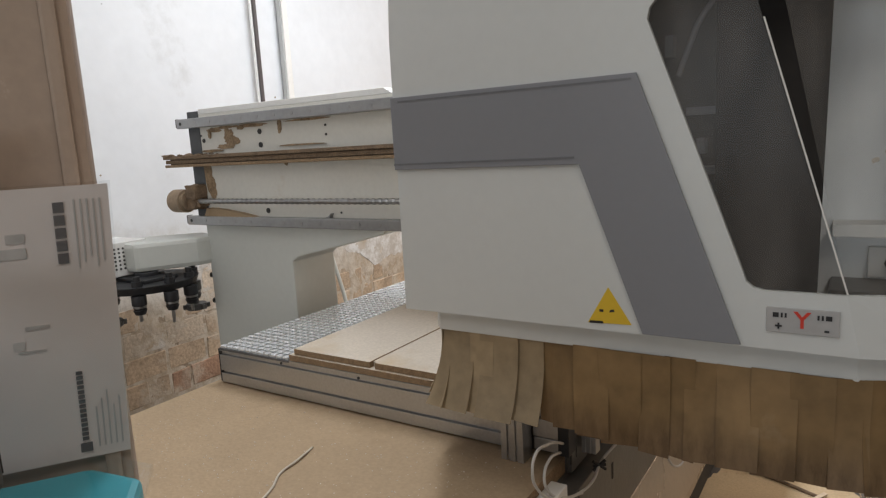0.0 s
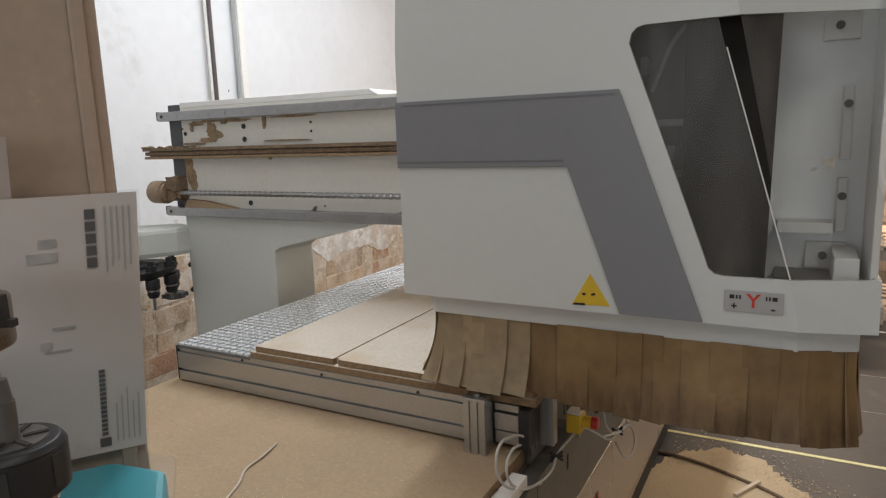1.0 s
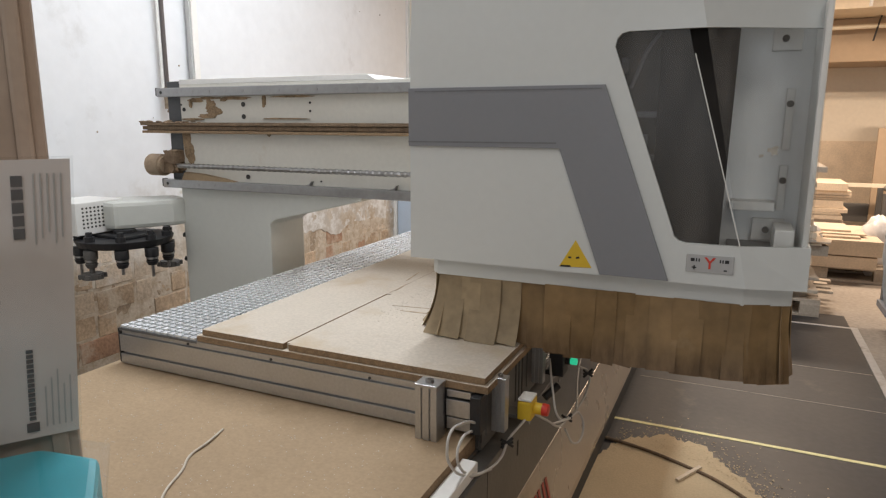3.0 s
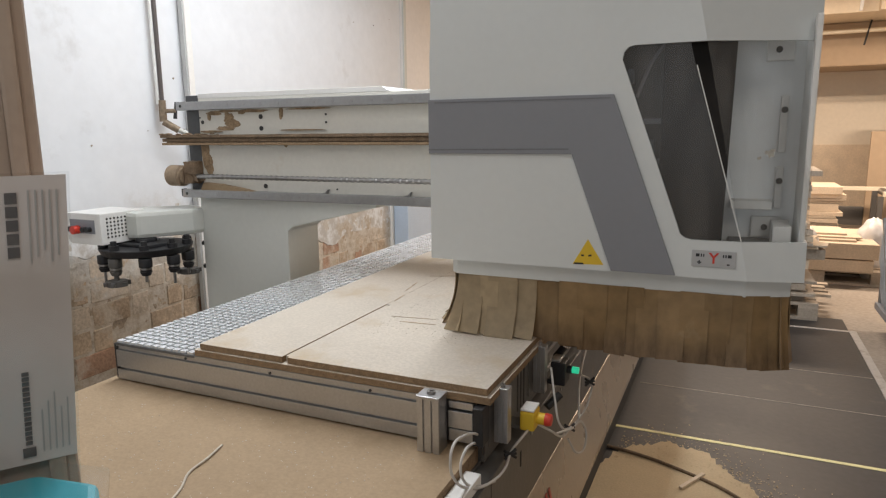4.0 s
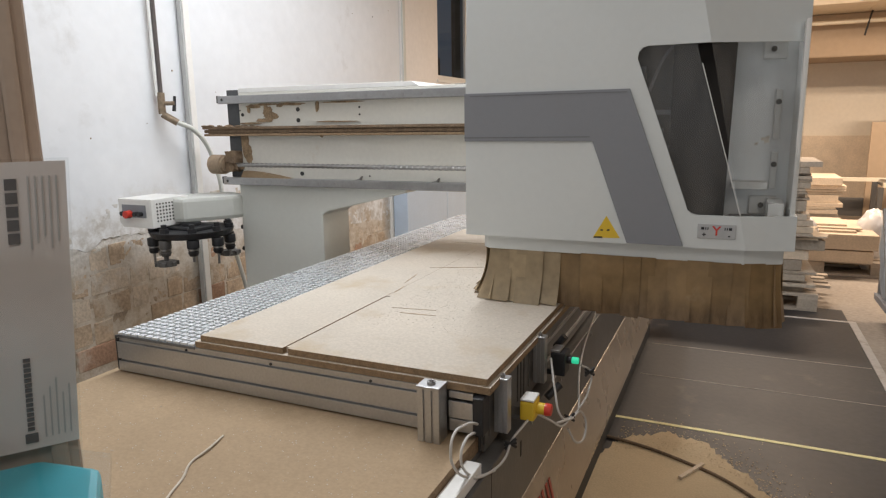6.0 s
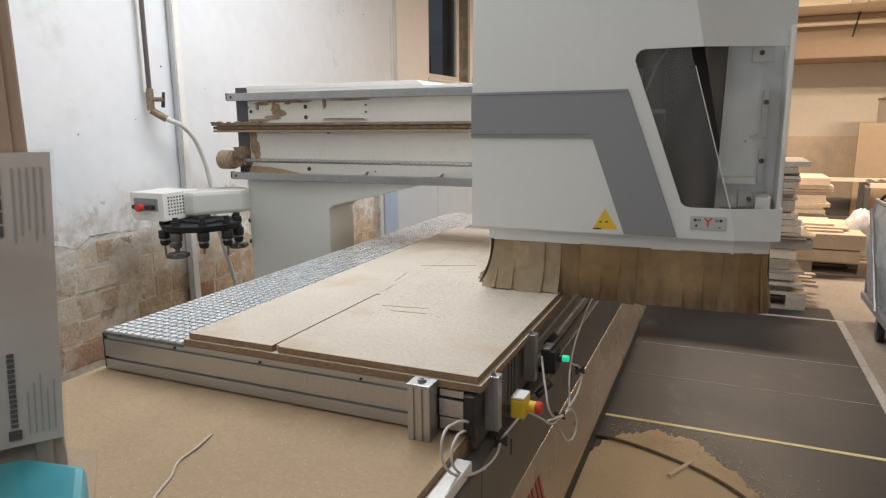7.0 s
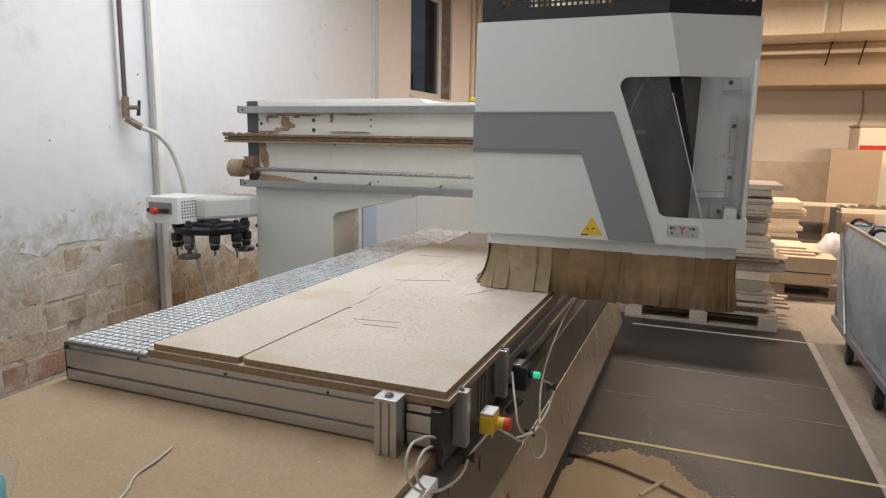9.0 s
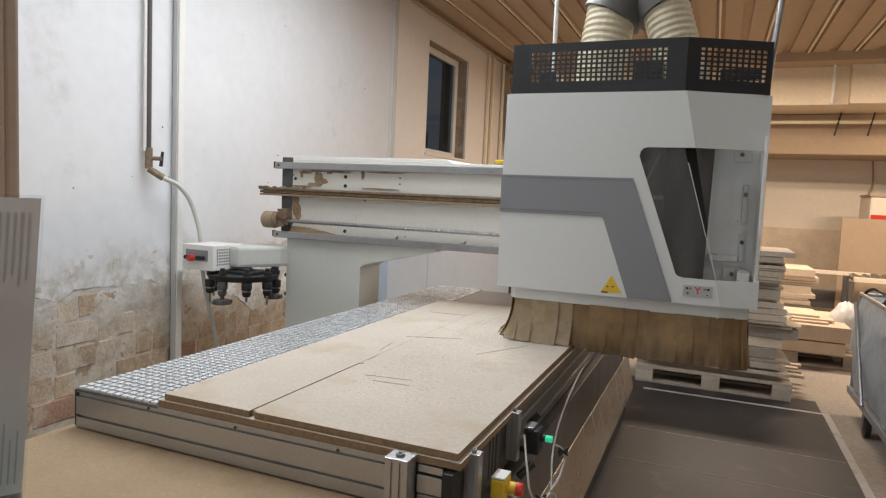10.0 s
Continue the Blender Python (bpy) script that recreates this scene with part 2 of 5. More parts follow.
def tube(name, pts, r, material, parent=None, label=""):
    c = bpy.data.curves.new(name, "CURVE")
    c.dimensions, c.bevel_depth, c.bevel_resolution, c.resolution_u = "3D", r, 3, 8
    s = c.splines.new("BEZIER")
    s.bezier_points.add(len(pts) - 1)
    for p, co in zip(s.bezier_points, pts):
        p.co, p.handle_left_type, p.handle_right_type = co, "AUTO", "AUTO"
    c.materials.append(material)
    dg = bpy.data.objects.new(name, c)
    scene.collection.objects.link(dg)
    me = bpy.data.meshes.new_from_object(dg.evaluated_get(bpy.context.evaluated_depsgraph_get()))
    bpy.data.objects.remove(dg)
    bpy.data.curves.remove(c)
    me.name = name
    me.shade_smooth()
    ob = new(name, me)
    if parent is not None:
        ob.parent = parent
    return tagged(ob, label)


# ---- the hall ----
WX = -1.25
structure(block("floor", (-1.6, 9.3, -9.8, 13.0, -0.2, 0.0), M_CONC), "sawdust-strewn concrete workshop floor")
# floor plate and lines
structure(block("floor_plate", (1.0, 2.66, 0.3, 4.5, 0.0, 0.004), M_MAT), "dark scuffed floor plate beside the machine")
structure(block("floor_line_1", (1.0, 6.5, 1.853, 1.877, 0.0, 0.0062), M_TAPE), "worn yellow tape line on the floor")
structure(block("floor_line_2", (2.662, 2.710, 0.3, 4.17, 0.0, 0.006), M_WTAPE), "scuffed white edge line of the floor plate")
structure(block("floor_line_3", (1.36, 2.660, 4.135, 4.165, 0.004, 0.007), M_WTAPE), "scuffed white edge line of the floor plate")
for k, y in enumerate((2.52, 3.12)):
    structure(block("floor_seam_%d" % (k + 1), (1.35, 2.65, y, y + 0.006, 0.004, 0.0055), M_SEAM), "pale worn seam across the floor plate")

# walls
WY0, WY1, WZ0, WZ1 = 5.30, 6.55, 2.0, 3.245


def lower_edge(y):
    """Height to which the plaster has fallen off."""
    if y > 4.15:
        return 0.0
    return (0.93 if y < 1.9 else 0.93 - 0.30 * min(1.0, (y - 1.9) / 0.5)) + 0.08 * noise.noise((y * 1.3, 3.1, 0)) + 0.06 * noise.noise((y * 5.0, 0.4, 0)) + 0.025 * noise.noise((y * 15.0, 7.7, 0)) + 0.010 * noise.noise((y * 37.0, 2.7, 0))


bm = bmesh.new()
for y0, y1, z0, z1 in ((-9.8, WY0, 0, 3.56), (WY1, 10.5, 0, 3.56), (WY0, WY1, 0, WZ0), (WY0, WY1, WZ1, 3.56)):
    box(bm, WX - 0.36, WX - 0.016, y0, y1, z0, z1)
wall = structure(part("wall_west", bm, M_MORTAR), "old brick wall with crumbling whitewashed plaster")


def plaster_sheet(ya, yb, name, material, x, label, top=3.56, edge=lower_edge):
    bm = bmesh.new()
    n = int((yb - ya) / 0.012)
    lo, hi, lob, hib = [], [], [], []
    rows = 12
    grid = []
    for i in range(n + 1):
        y = ya + (yb - ya) * i / n
        h = edge(y)
        col = []
        for k in range(rows + 1):
            z = h + (top - h) * (k / rows) ** 1.6
            col.append(bm.verts.new((x + 0.003 * noise.noise((y * 1.1, z * 1.1, 5)) + 0.0015 * noise.noise((y * 5, z * 5, 9)), y, z)))
        grid.append(col)
        lob.append(bm.verts.new((WX - 0.015, y, h - 0.006)))
    for i in range(n):
        for k in range(rows):
            bm.faces.new((grid[i][k], grid[i + 1][k], grid[i + 1][k + 1], grid[i][k + 1]))
        bm.faces.new((lob[i], lob[i + 1], grid[i + 1][0], grid[i][0]))
    ob = part(name, bm, material, wall, label, 0, True)
    return ob


rng = random.Random(4)
plaster_sheet(-9.5, 4.45, "plaster", M_PLASTER, WX - 0.008, "white plaster with a ragged lower edge")


# crumbling coat below the plaster: thick where it still clings, sunk behind the bricks where it fell off
bm = bmesh.new()
NY, NZ = 420, 84
grid = []
for i in range(NY + 1):
    y = -1.2 + 5.35 * i / NY
    col = []
    for k in range(NZ + 1):
        z = 0.12 + 1.0 * k / NZ
        f = 0.9 * noise.noise((y * 1.9, z * 2.6, 1.3)) + 0.55 * noise.noise((y * 5.5, z * 6.5, 4.1)) + 0.30 * noise.noise((y * 14, z * 15, 8.2)) + 0.30 * noise.noise((y * 38, z * 38, 2.2)) + 3.6 * (z - 0.755) + (0.7 if y > 2.1 else 0.0)
        s = min(1.0, max(0.0, f / 0.55 + 0.5))
        col.append(bm.verts.new((WX - 0.0150 + 0.0064 * s * s * (3 - 2 * s) + 0.0030 * noise.noise((y * 9, z * 9, 3)) + 0.0016 * noise.noise((y * 31, z * 31, 6)), y, z)))
    grid.append(col)
for i in range(NY):
    for k in range(NZ):
        bm.faces.new((grid[i][k], grid[i + 1][k], grid[i + 1][k + 1], grid[i][k + 1]))
part("old_render", bm, M_RENDER, wall, "stained crumbling render below the plaster", 0, True)

# chips and old nail holes in the plaster
prng = random.Random(31)
for k in range(18):
    bm = bmesh.new()
    y, z, r = prng.uniform(0.2, 4.3), prng.uniform(1.25, 2.9), prng.uniform(0.002, 0.005)
    pts = [(y + r * prng.uniform(0.5, 1.3) * math.cos(0.7 * a), z + r * prng.uniform(0.5, 1.3) * math.sin(0.7 * a)) for a in range(9)]
    prism(bm, pts, WX - 0.012, WX - 0.0035, "x")
    part("plaster_chip", bm, M_MORTAR if k % 3 else M_SIDE_DARK, wall)

# plain painted stretch of wall round the window
bm = bmesh.new()
for y0, y1, z0, z1 in ((4.452, WY0, 0, 3.56), (WY1, 10.5, 0, 3.56), (WY0, WY1, 0, WZ0), (WY0, WY1, WZ1, 3.56)):
    box(bm, WX - 0.015, WX + 0.012, y0, y1, z0, z1)
structure(part("wall_west_lining", bm, M_LINING), "cream painted stretch of wall round the window")
structure(block("wall_west_panel", (WX - 0.015, WX + 0.02, 4.16, 4.448, 0, 1.05), M_WHITE), "white boarded foot of the wall")
structure(block("trim_corner", (WX + 0.012, WX + 0.03, 4.452, 4.51, 1.26, 3.56), M_POST, None, "", 0.01), "plaster corner strip on the wall")

# window
win = structure(thing("window_1", "", ""), "dark window in a white frame with a deep reveal")
M_GLASS = bpy.data.materials.new("window_glass")
M_GLASS.use_nodes = True


def glass_nodes(m, tint, gloss):
    nt = m.node_tree
    nt.nodes.clear()
    out, mix = nt.nodes.new("ShaderNodeOutputMaterial"), nt.nodes.new("ShaderNodeMixShader")
    tr, gl = nt.nodes.new("ShaderNodeBsdfTransparent"), nt.nodes.new("ShaderNodeBsdfGlossy")
    lw = nt.nodes.new("ShaderNodeLayerWeight")
    lw.inputs["Blend"].default_value = 0.25
    fr = nt.nodes.new("ShaderNodeMapRange")
    fr.inputs[3].default_value, fr.inputs[4].default_value = 0.008, 0.15
    nt.links.new(lw.outputs["Facing"], fr.inputs[0])
    tr.inputs[0].default_value = (*tint, 1)
    gl.inputs["Roughness"].default_value = gloss
    nt.links.new(fr.outputs[0], mix.inputs[0])
    nt.links.new(tr.outputs[0], mix.inputs[1])
    nt.links.new(gl.outputs[0], mix.inputs[2])
    nt.links.new(mix.outputs[0], out.inputs[0])


glass_nodes(M_GLASS, (0.6, 0.63, 0.66), 0.03)
M_CLEAR = bpy.data.materials.new("clear_polycarbonate")
M_CLEAR.use_nodes = True
glass_nodes(M_CLEAR, (0.96, 0.965, 0.965), 0.15)


def dusty_pane(name, amount, tint):
    """Clear sheet with a streaky diffuse film: dust, plus haze in place of reflections."""
    m = bpy.data.materials.new(name)
    m.use_nodes = True
    glass_nodes(m, tint, 0.2)
    N, L = m.node_tree.nodes, m.node_tree.links
    out = next(n for n in N if n.type == "OUTPUT_MATERIAL")
    old = out.inputs[0].links[0].from_socket
    tc, st, ns, mr = N.new("ShaderNodeTexCoord"), N.new("ShaderNodeMapping"), N.new("ShaderNodeTexNoise"), N.new("ShaderNodeMapRange")
    st.inputs["Scale"].default_value = (9, 9, 2.2)
    ns.inputs["Scale"].default_value, ns.inputs["Detail"].default_value = 1.4, 7
    mr.inputs[1].default_value, mr.inputs[2].default_value = 0.35, 0.75
    mr.inputs[3].default_value, mr.inputs[4].default_value = amount * 0.5, amount * 1.7
    df, mx = N.new("ShaderNodeBsdfDiffuse"), N.new("ShaderNodeMixShader")
    df.inputs[0].default_value = (0.60, 0.57, 0.53, 1)
    L.new(tc.outputs["Object"], st.inputs[0])
    L.new(st.outputs[0], ns.inputs["Vector"])
    L.new(ns.outputs["Fac"], mr.inputs[0])
    L.new(mr.outputs[0], mx.inputs[0])
    L.new(old, mx.inputs[1])
    L.new(df.outputs[0], mx.inputs[2])
    L.new(mx.outputs[0], out.inputs[0])
    return m


# Grey of the film is part dust, part painted reflection haze.
M_SMOKED = dusty_pane("dusty_smoked_pane", 0.055, (0.86, 0.85, 0.84))
M_CORNER = dusty_pane("dusty_clear_pane", 0.06, (0.96, 0.965, 0.965))
for nm, y0, y1, z0, z1 in (("window_frame", WY0, WY1, WZ1 - 0.07, WZ1), ("window_frame", WY0, WY1, WZ0, WZ0 + 0.07), ("window_frame", WY0, WY0 + 0.07, WZ0 + 0.07, WZ1 - 0.07), ("window_frame", WY1 - 0.09, WY1, WZ0 + 0.07, WZ1 - 0.07)):
    block(nm, (WX - 0.2, WX - 0.13, y0, y1, z0, z1), M_WHITE, win, "", 0.006)
block("pane", (WX - 0.17, WX - 0.16, WY0 + 0.07, WY1 - 0.09, WZ0 + 0.07, WZ1 - 0.07), M_GLASS, win)
block("window_sill", (WX - 0.13, WX + 0.03, WY0 - 0.03, WY1 + 0.03, WZ0 - 0.03, WZ0 - 0.001), M_WHITE, win, "", 0.005)
# Faint bluish glow and dark sheet behind the pane stand in for its reflections.
structure(block("backdrop", (WX - 1.6, WX - 1.55, 3.5, 9.5, 0.5, 4.2), glow("dusk_sky", (0.35, 0.43, 0.52), 0.22)), "dark yard outside the window")
structure(block("backdrop_wall", (WX - 1.5, WX - 1.4, 4.5, 8.5, 0.5, 2.55), M_SIDE_DARK), "dark wall outside the window")

structure(block("wall_north", (-1.6, 9.0, 10.5, 10.8, 0, 3.56), M_CREAM), "cream painted back wall of the hall")
structure(block("wall_east", (9.0, 9.3, -9.5, 10.8, 0, 3.56), M_CREAM), "cream painted side wall")
# Unseen wall, set far back to leave room for the front fill.
structure(block("wall_south", (-1.6, 9.3, -9.8, -9.5, 0, 3.56), M_PLASTER), "white plastered wall")

# ceiling with ribs
bm = bmesh.new()
box(bm, -1.6, 9.3, -9.8, 10.8, 3.56, 3.7)
k = 0
x = -1.1
while x < 9.0:
    box(bm, x, x + 0.17, -5.0, 8.1, 3.528, 3.56)
    x += 0.26
structure(part("ceiling", bm, M_CEIL), "brown ribbed sheet ceiling")
bm = bmesh.new()
x = -0.90
while x < 6.0:
    box(bm, x, x + 0.02, -1.0, 8.1, 3.520, 3.5595)
    x += 0.52
structure(part("trim_ceiling", bm, M_RIB), "pale joint strips of the ceiling")
structure(block("ceiling_edge_beam", (-1.2, 9.0, 8.1, 8.5, 3.42, 3.56), M_CEIL), "brown beam under the ceiling")
M_DUCT = mat("tan_duct_boarding", (0.78, 0.66, 0.50), 0.7, vary=0.08, scale=1.5, fine=20, bump=0.1)
structure(block("bulkhead_1", (-1.2, 3.30, 8.5, 9.4, 2.93, 3.56), M_DUCT, None, "", 0.01), "boxed-in cream duct under the ceiling")
structure(block("bulkhead_2", (3.30, 9.0, 8.4, 9.4, 2.93, 3.66), M_DUCT, None, "", 0.01), "boxed-in cream duct under the ceiling")
structure(block("beam_far", (-1.2, 9.0, 9.4, 10.5, 2.35, 2.93), M_CEIL, None, "", 0.02), "brown beam along the back wall")
structure(block("wainscot", (-1.2, 9.0, 10.46, 10.5, 0, 1.25), M_WOOD), "tan boards along the foot of the back wall")

# pipes under the far ceiling
tagged(tube("ceiling_pipe", [(-1.0, 9.2, 2.79), (3.0, 9.2, 2.79), (8.9, 9.2, 2.79)], 0.03, M_RIB), "pale heating pipe along the back of the hall", "pipe")
tagged(tube("drop_pipe", [(3.1, 8.38, 3.42), (3.1, 8.37, 3.2), (3.09, 8.38, 2.93)], 0.02, M_WHITE), "white pipe running down the boxed duct", "pipe")
for x in (3.35, 3.75):
    tagged(tube("pipe_hanger", [(x, 9.3, 2.93), (x - 0.03, 9.2, 2.85), (x - 0.08, 9.18, 2.6)], 0.012, M_DARK), "dark iron pipe hanger", "bracket")

# wall pipes and hose
wp = thing("air_pipe", "dark steel compressed-air pipe with a valve on the white wall", "pipe", (WX + 0.03, 1.420, 0))
bm = bmesh.new()
rod(bm, (0, 0, 1.70), (0, 0, 3.55), 0.013)
part("pipe", bm, mat("brown_pipe_paint", (0.10, 0.085, 0.08), 0.5), wp, "", smooth=True)
bm = bmesh.new()
rod(bm, (-0.012, -0.020, 1.70), (-0.012, -0.020, 3.55), 0.008)
part("pipe", bm, M_WHITE, wp, "thin white pipe beside the dark one", smooth=True)
bm = bmesh.new()
rod(bm, (0, 0, 1.60), (0, 0, 1.72), 0.021)
rod(bm, (0, 0, 1.66), (0.07, 0.03, 1.66), 0.012)
rod(bm, (0.0, 0, 1.60), (0.06, 0.05, 1.55), 0.02)
part("valve", bm, mat("dusty_brass", (0.26, 0.20, 0.14), 0.6, 0.5, vary=0.3, scale=40), wp, "dusty metal valve", smooth=True)
bm = bmesh.new()
rod(bm, (0.060, 0.03, 1.615), (0.068, 0.035, 1.70), 0.011, 12, 0.008)
part("valve_handle", bm, M_BLACK, wp, "black valve handle", smooth=True)
tagged(tube("air_hose", [(WX + 0.09, 1.46, 1.555), (WX + 0.12, 1.57, 1.50), (WX + 0.12, 1.70, 1.32), (WX + 0.12, 1.78, 0.9), (WX + 0.14, 1.89, 0.45), (WX + 0.16, 1.95, 0.02)], 0.014, M_POST), "pale grey hose hanging from the wall valve", "hose")
tr = thing("cable_trunking", "white plastic cable trunking up the plastered wall", "trunking", (WX, 1.640, 0))
# Grey channel shows past the white cover to draw its shadow lines.
block("channel", (0.002, 0.035, -0.020, 0.042, 0.0, 3.55), mat("grey_plastic_channel", (0.50, 0.50, 0.49), 0.5, vary=0.06), tr, "", 0.004)
block("cover", (0.0352, 0.042, -0.010, 0.034, 0.0, 3.55), M_WHITE, tr, "", 0.002)

# ---- machine bed ----
def board(name, x0, x1, y0, y1, z0, z1, top, edge, parent, label=""):
    bm = bmesh.new()
    box(bm, x0, x1, y0, y1, z0, z1)
    bm.faces.ensure_lookup_table()
    bm.faces[1].material_index = 1
    ob = part(name, bm, edge, parent, label)
    ob.data.materials.append(top)
    return ob


bed = thing("machine_bed", "aluminium machining table on a grey machine base, strewn with sawdust", "machine")
block("base", (0.02, 1.25, -1.1, 3.0, 0.0, 0.70), M_SIDE_DARK, bed)
board("deck", -0.04, 1.245, -1.1, 0.06, 0.70, 0.742, M_DECK, M_MDF_EDGE, bed, "sawdust-covered board in front of the table")
block("side_panel", (1.25, 1.298, -1.1, 3.1, 0.46, 0.69), M_SIDE_DARK, bed, "dark grey side of the machine base", 0.003)
bm = bmesh.new()
prism(bm, [(1.25, 0.46), (1.30, 0.46), (1.352, 0.235), (1.352, 0.20), (1.25, 0.20)], -1.1, 3.35)
# Dark block added to put the shade below the side panel into colour.
block("plinth", (1.25, 1.312, -1.1, 3.33, 0.0, 0.198), M_DARK, bed, "black recessed plinth")
part("skirt_panel", bm, M_PANEL, bed, "sloping lower panel coated with fine dust", 0.003)
for k, (y0, y1) in enumerate(((-0.36, -0.29), (-0.27, -0.21), (-0.19, -0.13))):
    bm = bmesh.new()
    for q in range(2):
        prism(bm, [(y0 + q * 0.035, 0.40), (y0 + q * 0.035 + 0.018, 0.40), (y0 + q * 0.035 + 0.018, 0.32), (y0 + q * 0.035, 0.32)], 0, 0.002, "x")
    for v in bm.verts:
        v.co = Vector((1.302 + (0.46 - v.co.z) * 0.2311 + v.co.x, v.co.y + 0.62, v.co.z))
    part("emblem_bar", bm, M_EMBLEM, bed, "red emblem bars")
for y0, y1 in ((-1.1, -0.30), (-0.27, -0.06)):
    block("edge_strip", (1.247, 1.288, y0, y1, 0.691, 0.722), M_WHITE, bed, "white steel edge strip", 0.003)
block("table_frame", (0.0, 1.25, 0.03, 2.9, 0.70, 0.86), M_SIDE_DARK, bed)
block("table_top", (0.336, 1.25, 2.165, 2.9, 0.860, 0.868), M_ALU, bed, "bare aluminium end of the table", 0.001)
block("table_side", (1.25, 1.262, 0.03, 2.9, 0.70, 0.862), M_SIDE_DARK, bed, "", 0.002)
# front rail: an extruded profile with grooves
bm = bmesh.new()
prism(bm, [(0.03, 0.748), (0.0, 0.748), (0.0, 0.781), (0.012, 0.781), (0.012, 0.789), (0.0, 0.789), (0.0, 0.846), (0.010, 0.846), (0.010, 0.852), (0.002, 0.852), (0.002, 0.868), (0.03, 0.868)], 0.0, 1.118, "x")
part("front_rail", bm, M_ALU, bed, "grooved aluminium profile", 0.0012)
for x in (0.008, 0.30, 0.62, 0.95):
    bm = bmesh.new()
    rod(bm, (x, -0.001, 0.856), (x, 0.004, 0.856), 0.004)
    part("bolt", bm, M_DARK, bed)
block("end_plate", (-0.006, 0.0, 0.0, 0.06, 0.75, 0.866), M_DARK, bed, "", 0.001)
bm = bmesh.new()
for z0, z1, y in ((0.76, 0.792, 0.0), (0.797, 0.842, -0.004), (0.848, 0.866, 0.0)):
    box(bm, 1.178, 1.243, y, 0.03, z0, z1)
part("rail_end", bm, M_ALU, bed, "", 0.0012)
block("switch_box", (1.248, 1.276, -0.018, 0.03, 0.765, 0.864), M_BLACK, bed, "black limit switch box", 0.003)


def stop_cylinder(m, k):
    """A pneumatic stop: grooved aluminium body with a capped top."""
    st = thing("stop_cylinder", "grooved aluminium pneumatic stop cylinder at the table edge", "cylinder", (0, 0, 0), "stop cylinders")
    st.matrix_basis = m @ Matrix.Diagonal((k, k, 1.06, 1))
    bm = bmesh.new()
    box(bm, -0.035, 0.035, 0.006, 0.058, 0.0, 0.132)
    for a, b in ((-0.035, -0.016), (-0.010, 0.010), (0.016, 0.035)):
        box(bm, a, b, 0.0, 0.006, 0.0, 0.132)
    part("body", bm, M_ALU, st, "", 0.0012)
    block("cap", (-0.037, 0.037, -0.002, 0.060, 0.132, 0.140), M_ALU, st, "", 0.002)
    bm = bmesh.new()
    rod(bm, (0, 0.028, 0.140), (0, 0.028, 0.147), 0.013)
    rod(bm, (0, 0.028, 0.147), (0, 0.028, 0.150), 0.006)
    part("screw", bm, M_STEEL, st, "", smooth=True)
    for z in (0.03, 0.09):
        bm = bmesh.new()
        rod(bm, (-0.043, 0.03, z), (-0.035, 0.03, z), 0.007)
        part("fitting", bm, M_DARK, st)
    return st


for y in (-0.02, 1.02, 2.05):
    block("panel_seam", (1.2975, 1.2985, y, y + 0.004, 0.462, 0.688), M_DARK, bed)
for y in (-0.75, -0.42, 0.33, 0.68, 0.86, 1.2, 1.62, 2.3):
    bm = bmesh.new()
    rod(bm, (1.297, y, 0.655), (1.3015, y, 0.655), 0.007, 10)
    part("bolt", bm, M_STEEL, bed, "", 0.001)
for y in (0.0, 0.022, 0.30, 0.33, 0.36):
    block("slot", (1.2615, 1.2635, y, y + 0.009, 0.725, 0.84), M_DARK, bed, "dark slot in the table side")
bm = bmesh.new()
for z in (0.735, 0.80):
    box(bm, 1.2615, 1.268, 0.6, 2.85, z, z + 0.012)
part("side_profile", bm, M_RAIL, bed, "steel strips along the table side", 0.001)
stop_cylinder(pose(1.143, -0.052, 0.742), 0.86)
stop_cylinder(pose(1.290, 0.075, 0.738), 0.52)
stop_cylinder(pose(1.290, 0.43, 0.738), 0.52)
for y in (0.10, 0.45):
    block("stop_bracket", (1.262, 1.2645, y - 0.04, y + 0.04, 0.73, 0.85), M_SIDE_DARK, bed)

# vacuum grid: nearest pads singly, the rest joined
# Dark base colour puts the shade of the grooves between pads into the plate.
grid = block("grid_plate", (0.0, 0.335, 0.0, 2.9, 0.862, 0.869), mat("dull_grid_metal", (0.16, 0.165, 0.17), 0.5, 0.6, vary=0.2, scale=20), bed, "aluminium vacuum grid")
pbm = bmesh.new()
box(pbm, -0.0115, 0.0115, -0.010, 0.010, 0, 0.008)
pad = mesh(pbm, "pad", M_ALU_BRIGHT, 0.0015)
rest = bmesh.new()
for j in range(100):
    for i in range(11):
        x, y = 0.0165 + i * 0.0300, 0.014 + j * 0.029
        if j < 27:
            ob = new("pad", pad)
            ob.parent, ob.location = grid, (x, y, 0.869)
        else:
            box(rest, x - 0.0115, x + 0.0115, y - 0.010, y + 0.010, 0.869, 0.877)
ob = part("pad_field", rest, M_ALU_BRIGHT, grid)
tagged(ob, "rows of raised aluminium pads", "", "", "stuff")

tagged(board("spoil_board", 0.336, 1.287, 0.004, 2.16, 0.869, 0.8875, M_MDF_TOP, M_MDF_EDGE, None), "chipboard spoil board lying on the machine table", "board")
for x0, x1 in ((0.352, 0.657), (0.676, 1.276)):
    tagged(board("chipboard_sheet", x0, x1, 0.012, 2.13, 0.8885, 0.9065, M_MDF_TOP, M_MDF_EDGE, None), "pale chipboard sheet lying on the spoil board, dusted with sawdust", "board", "sheets on the table")
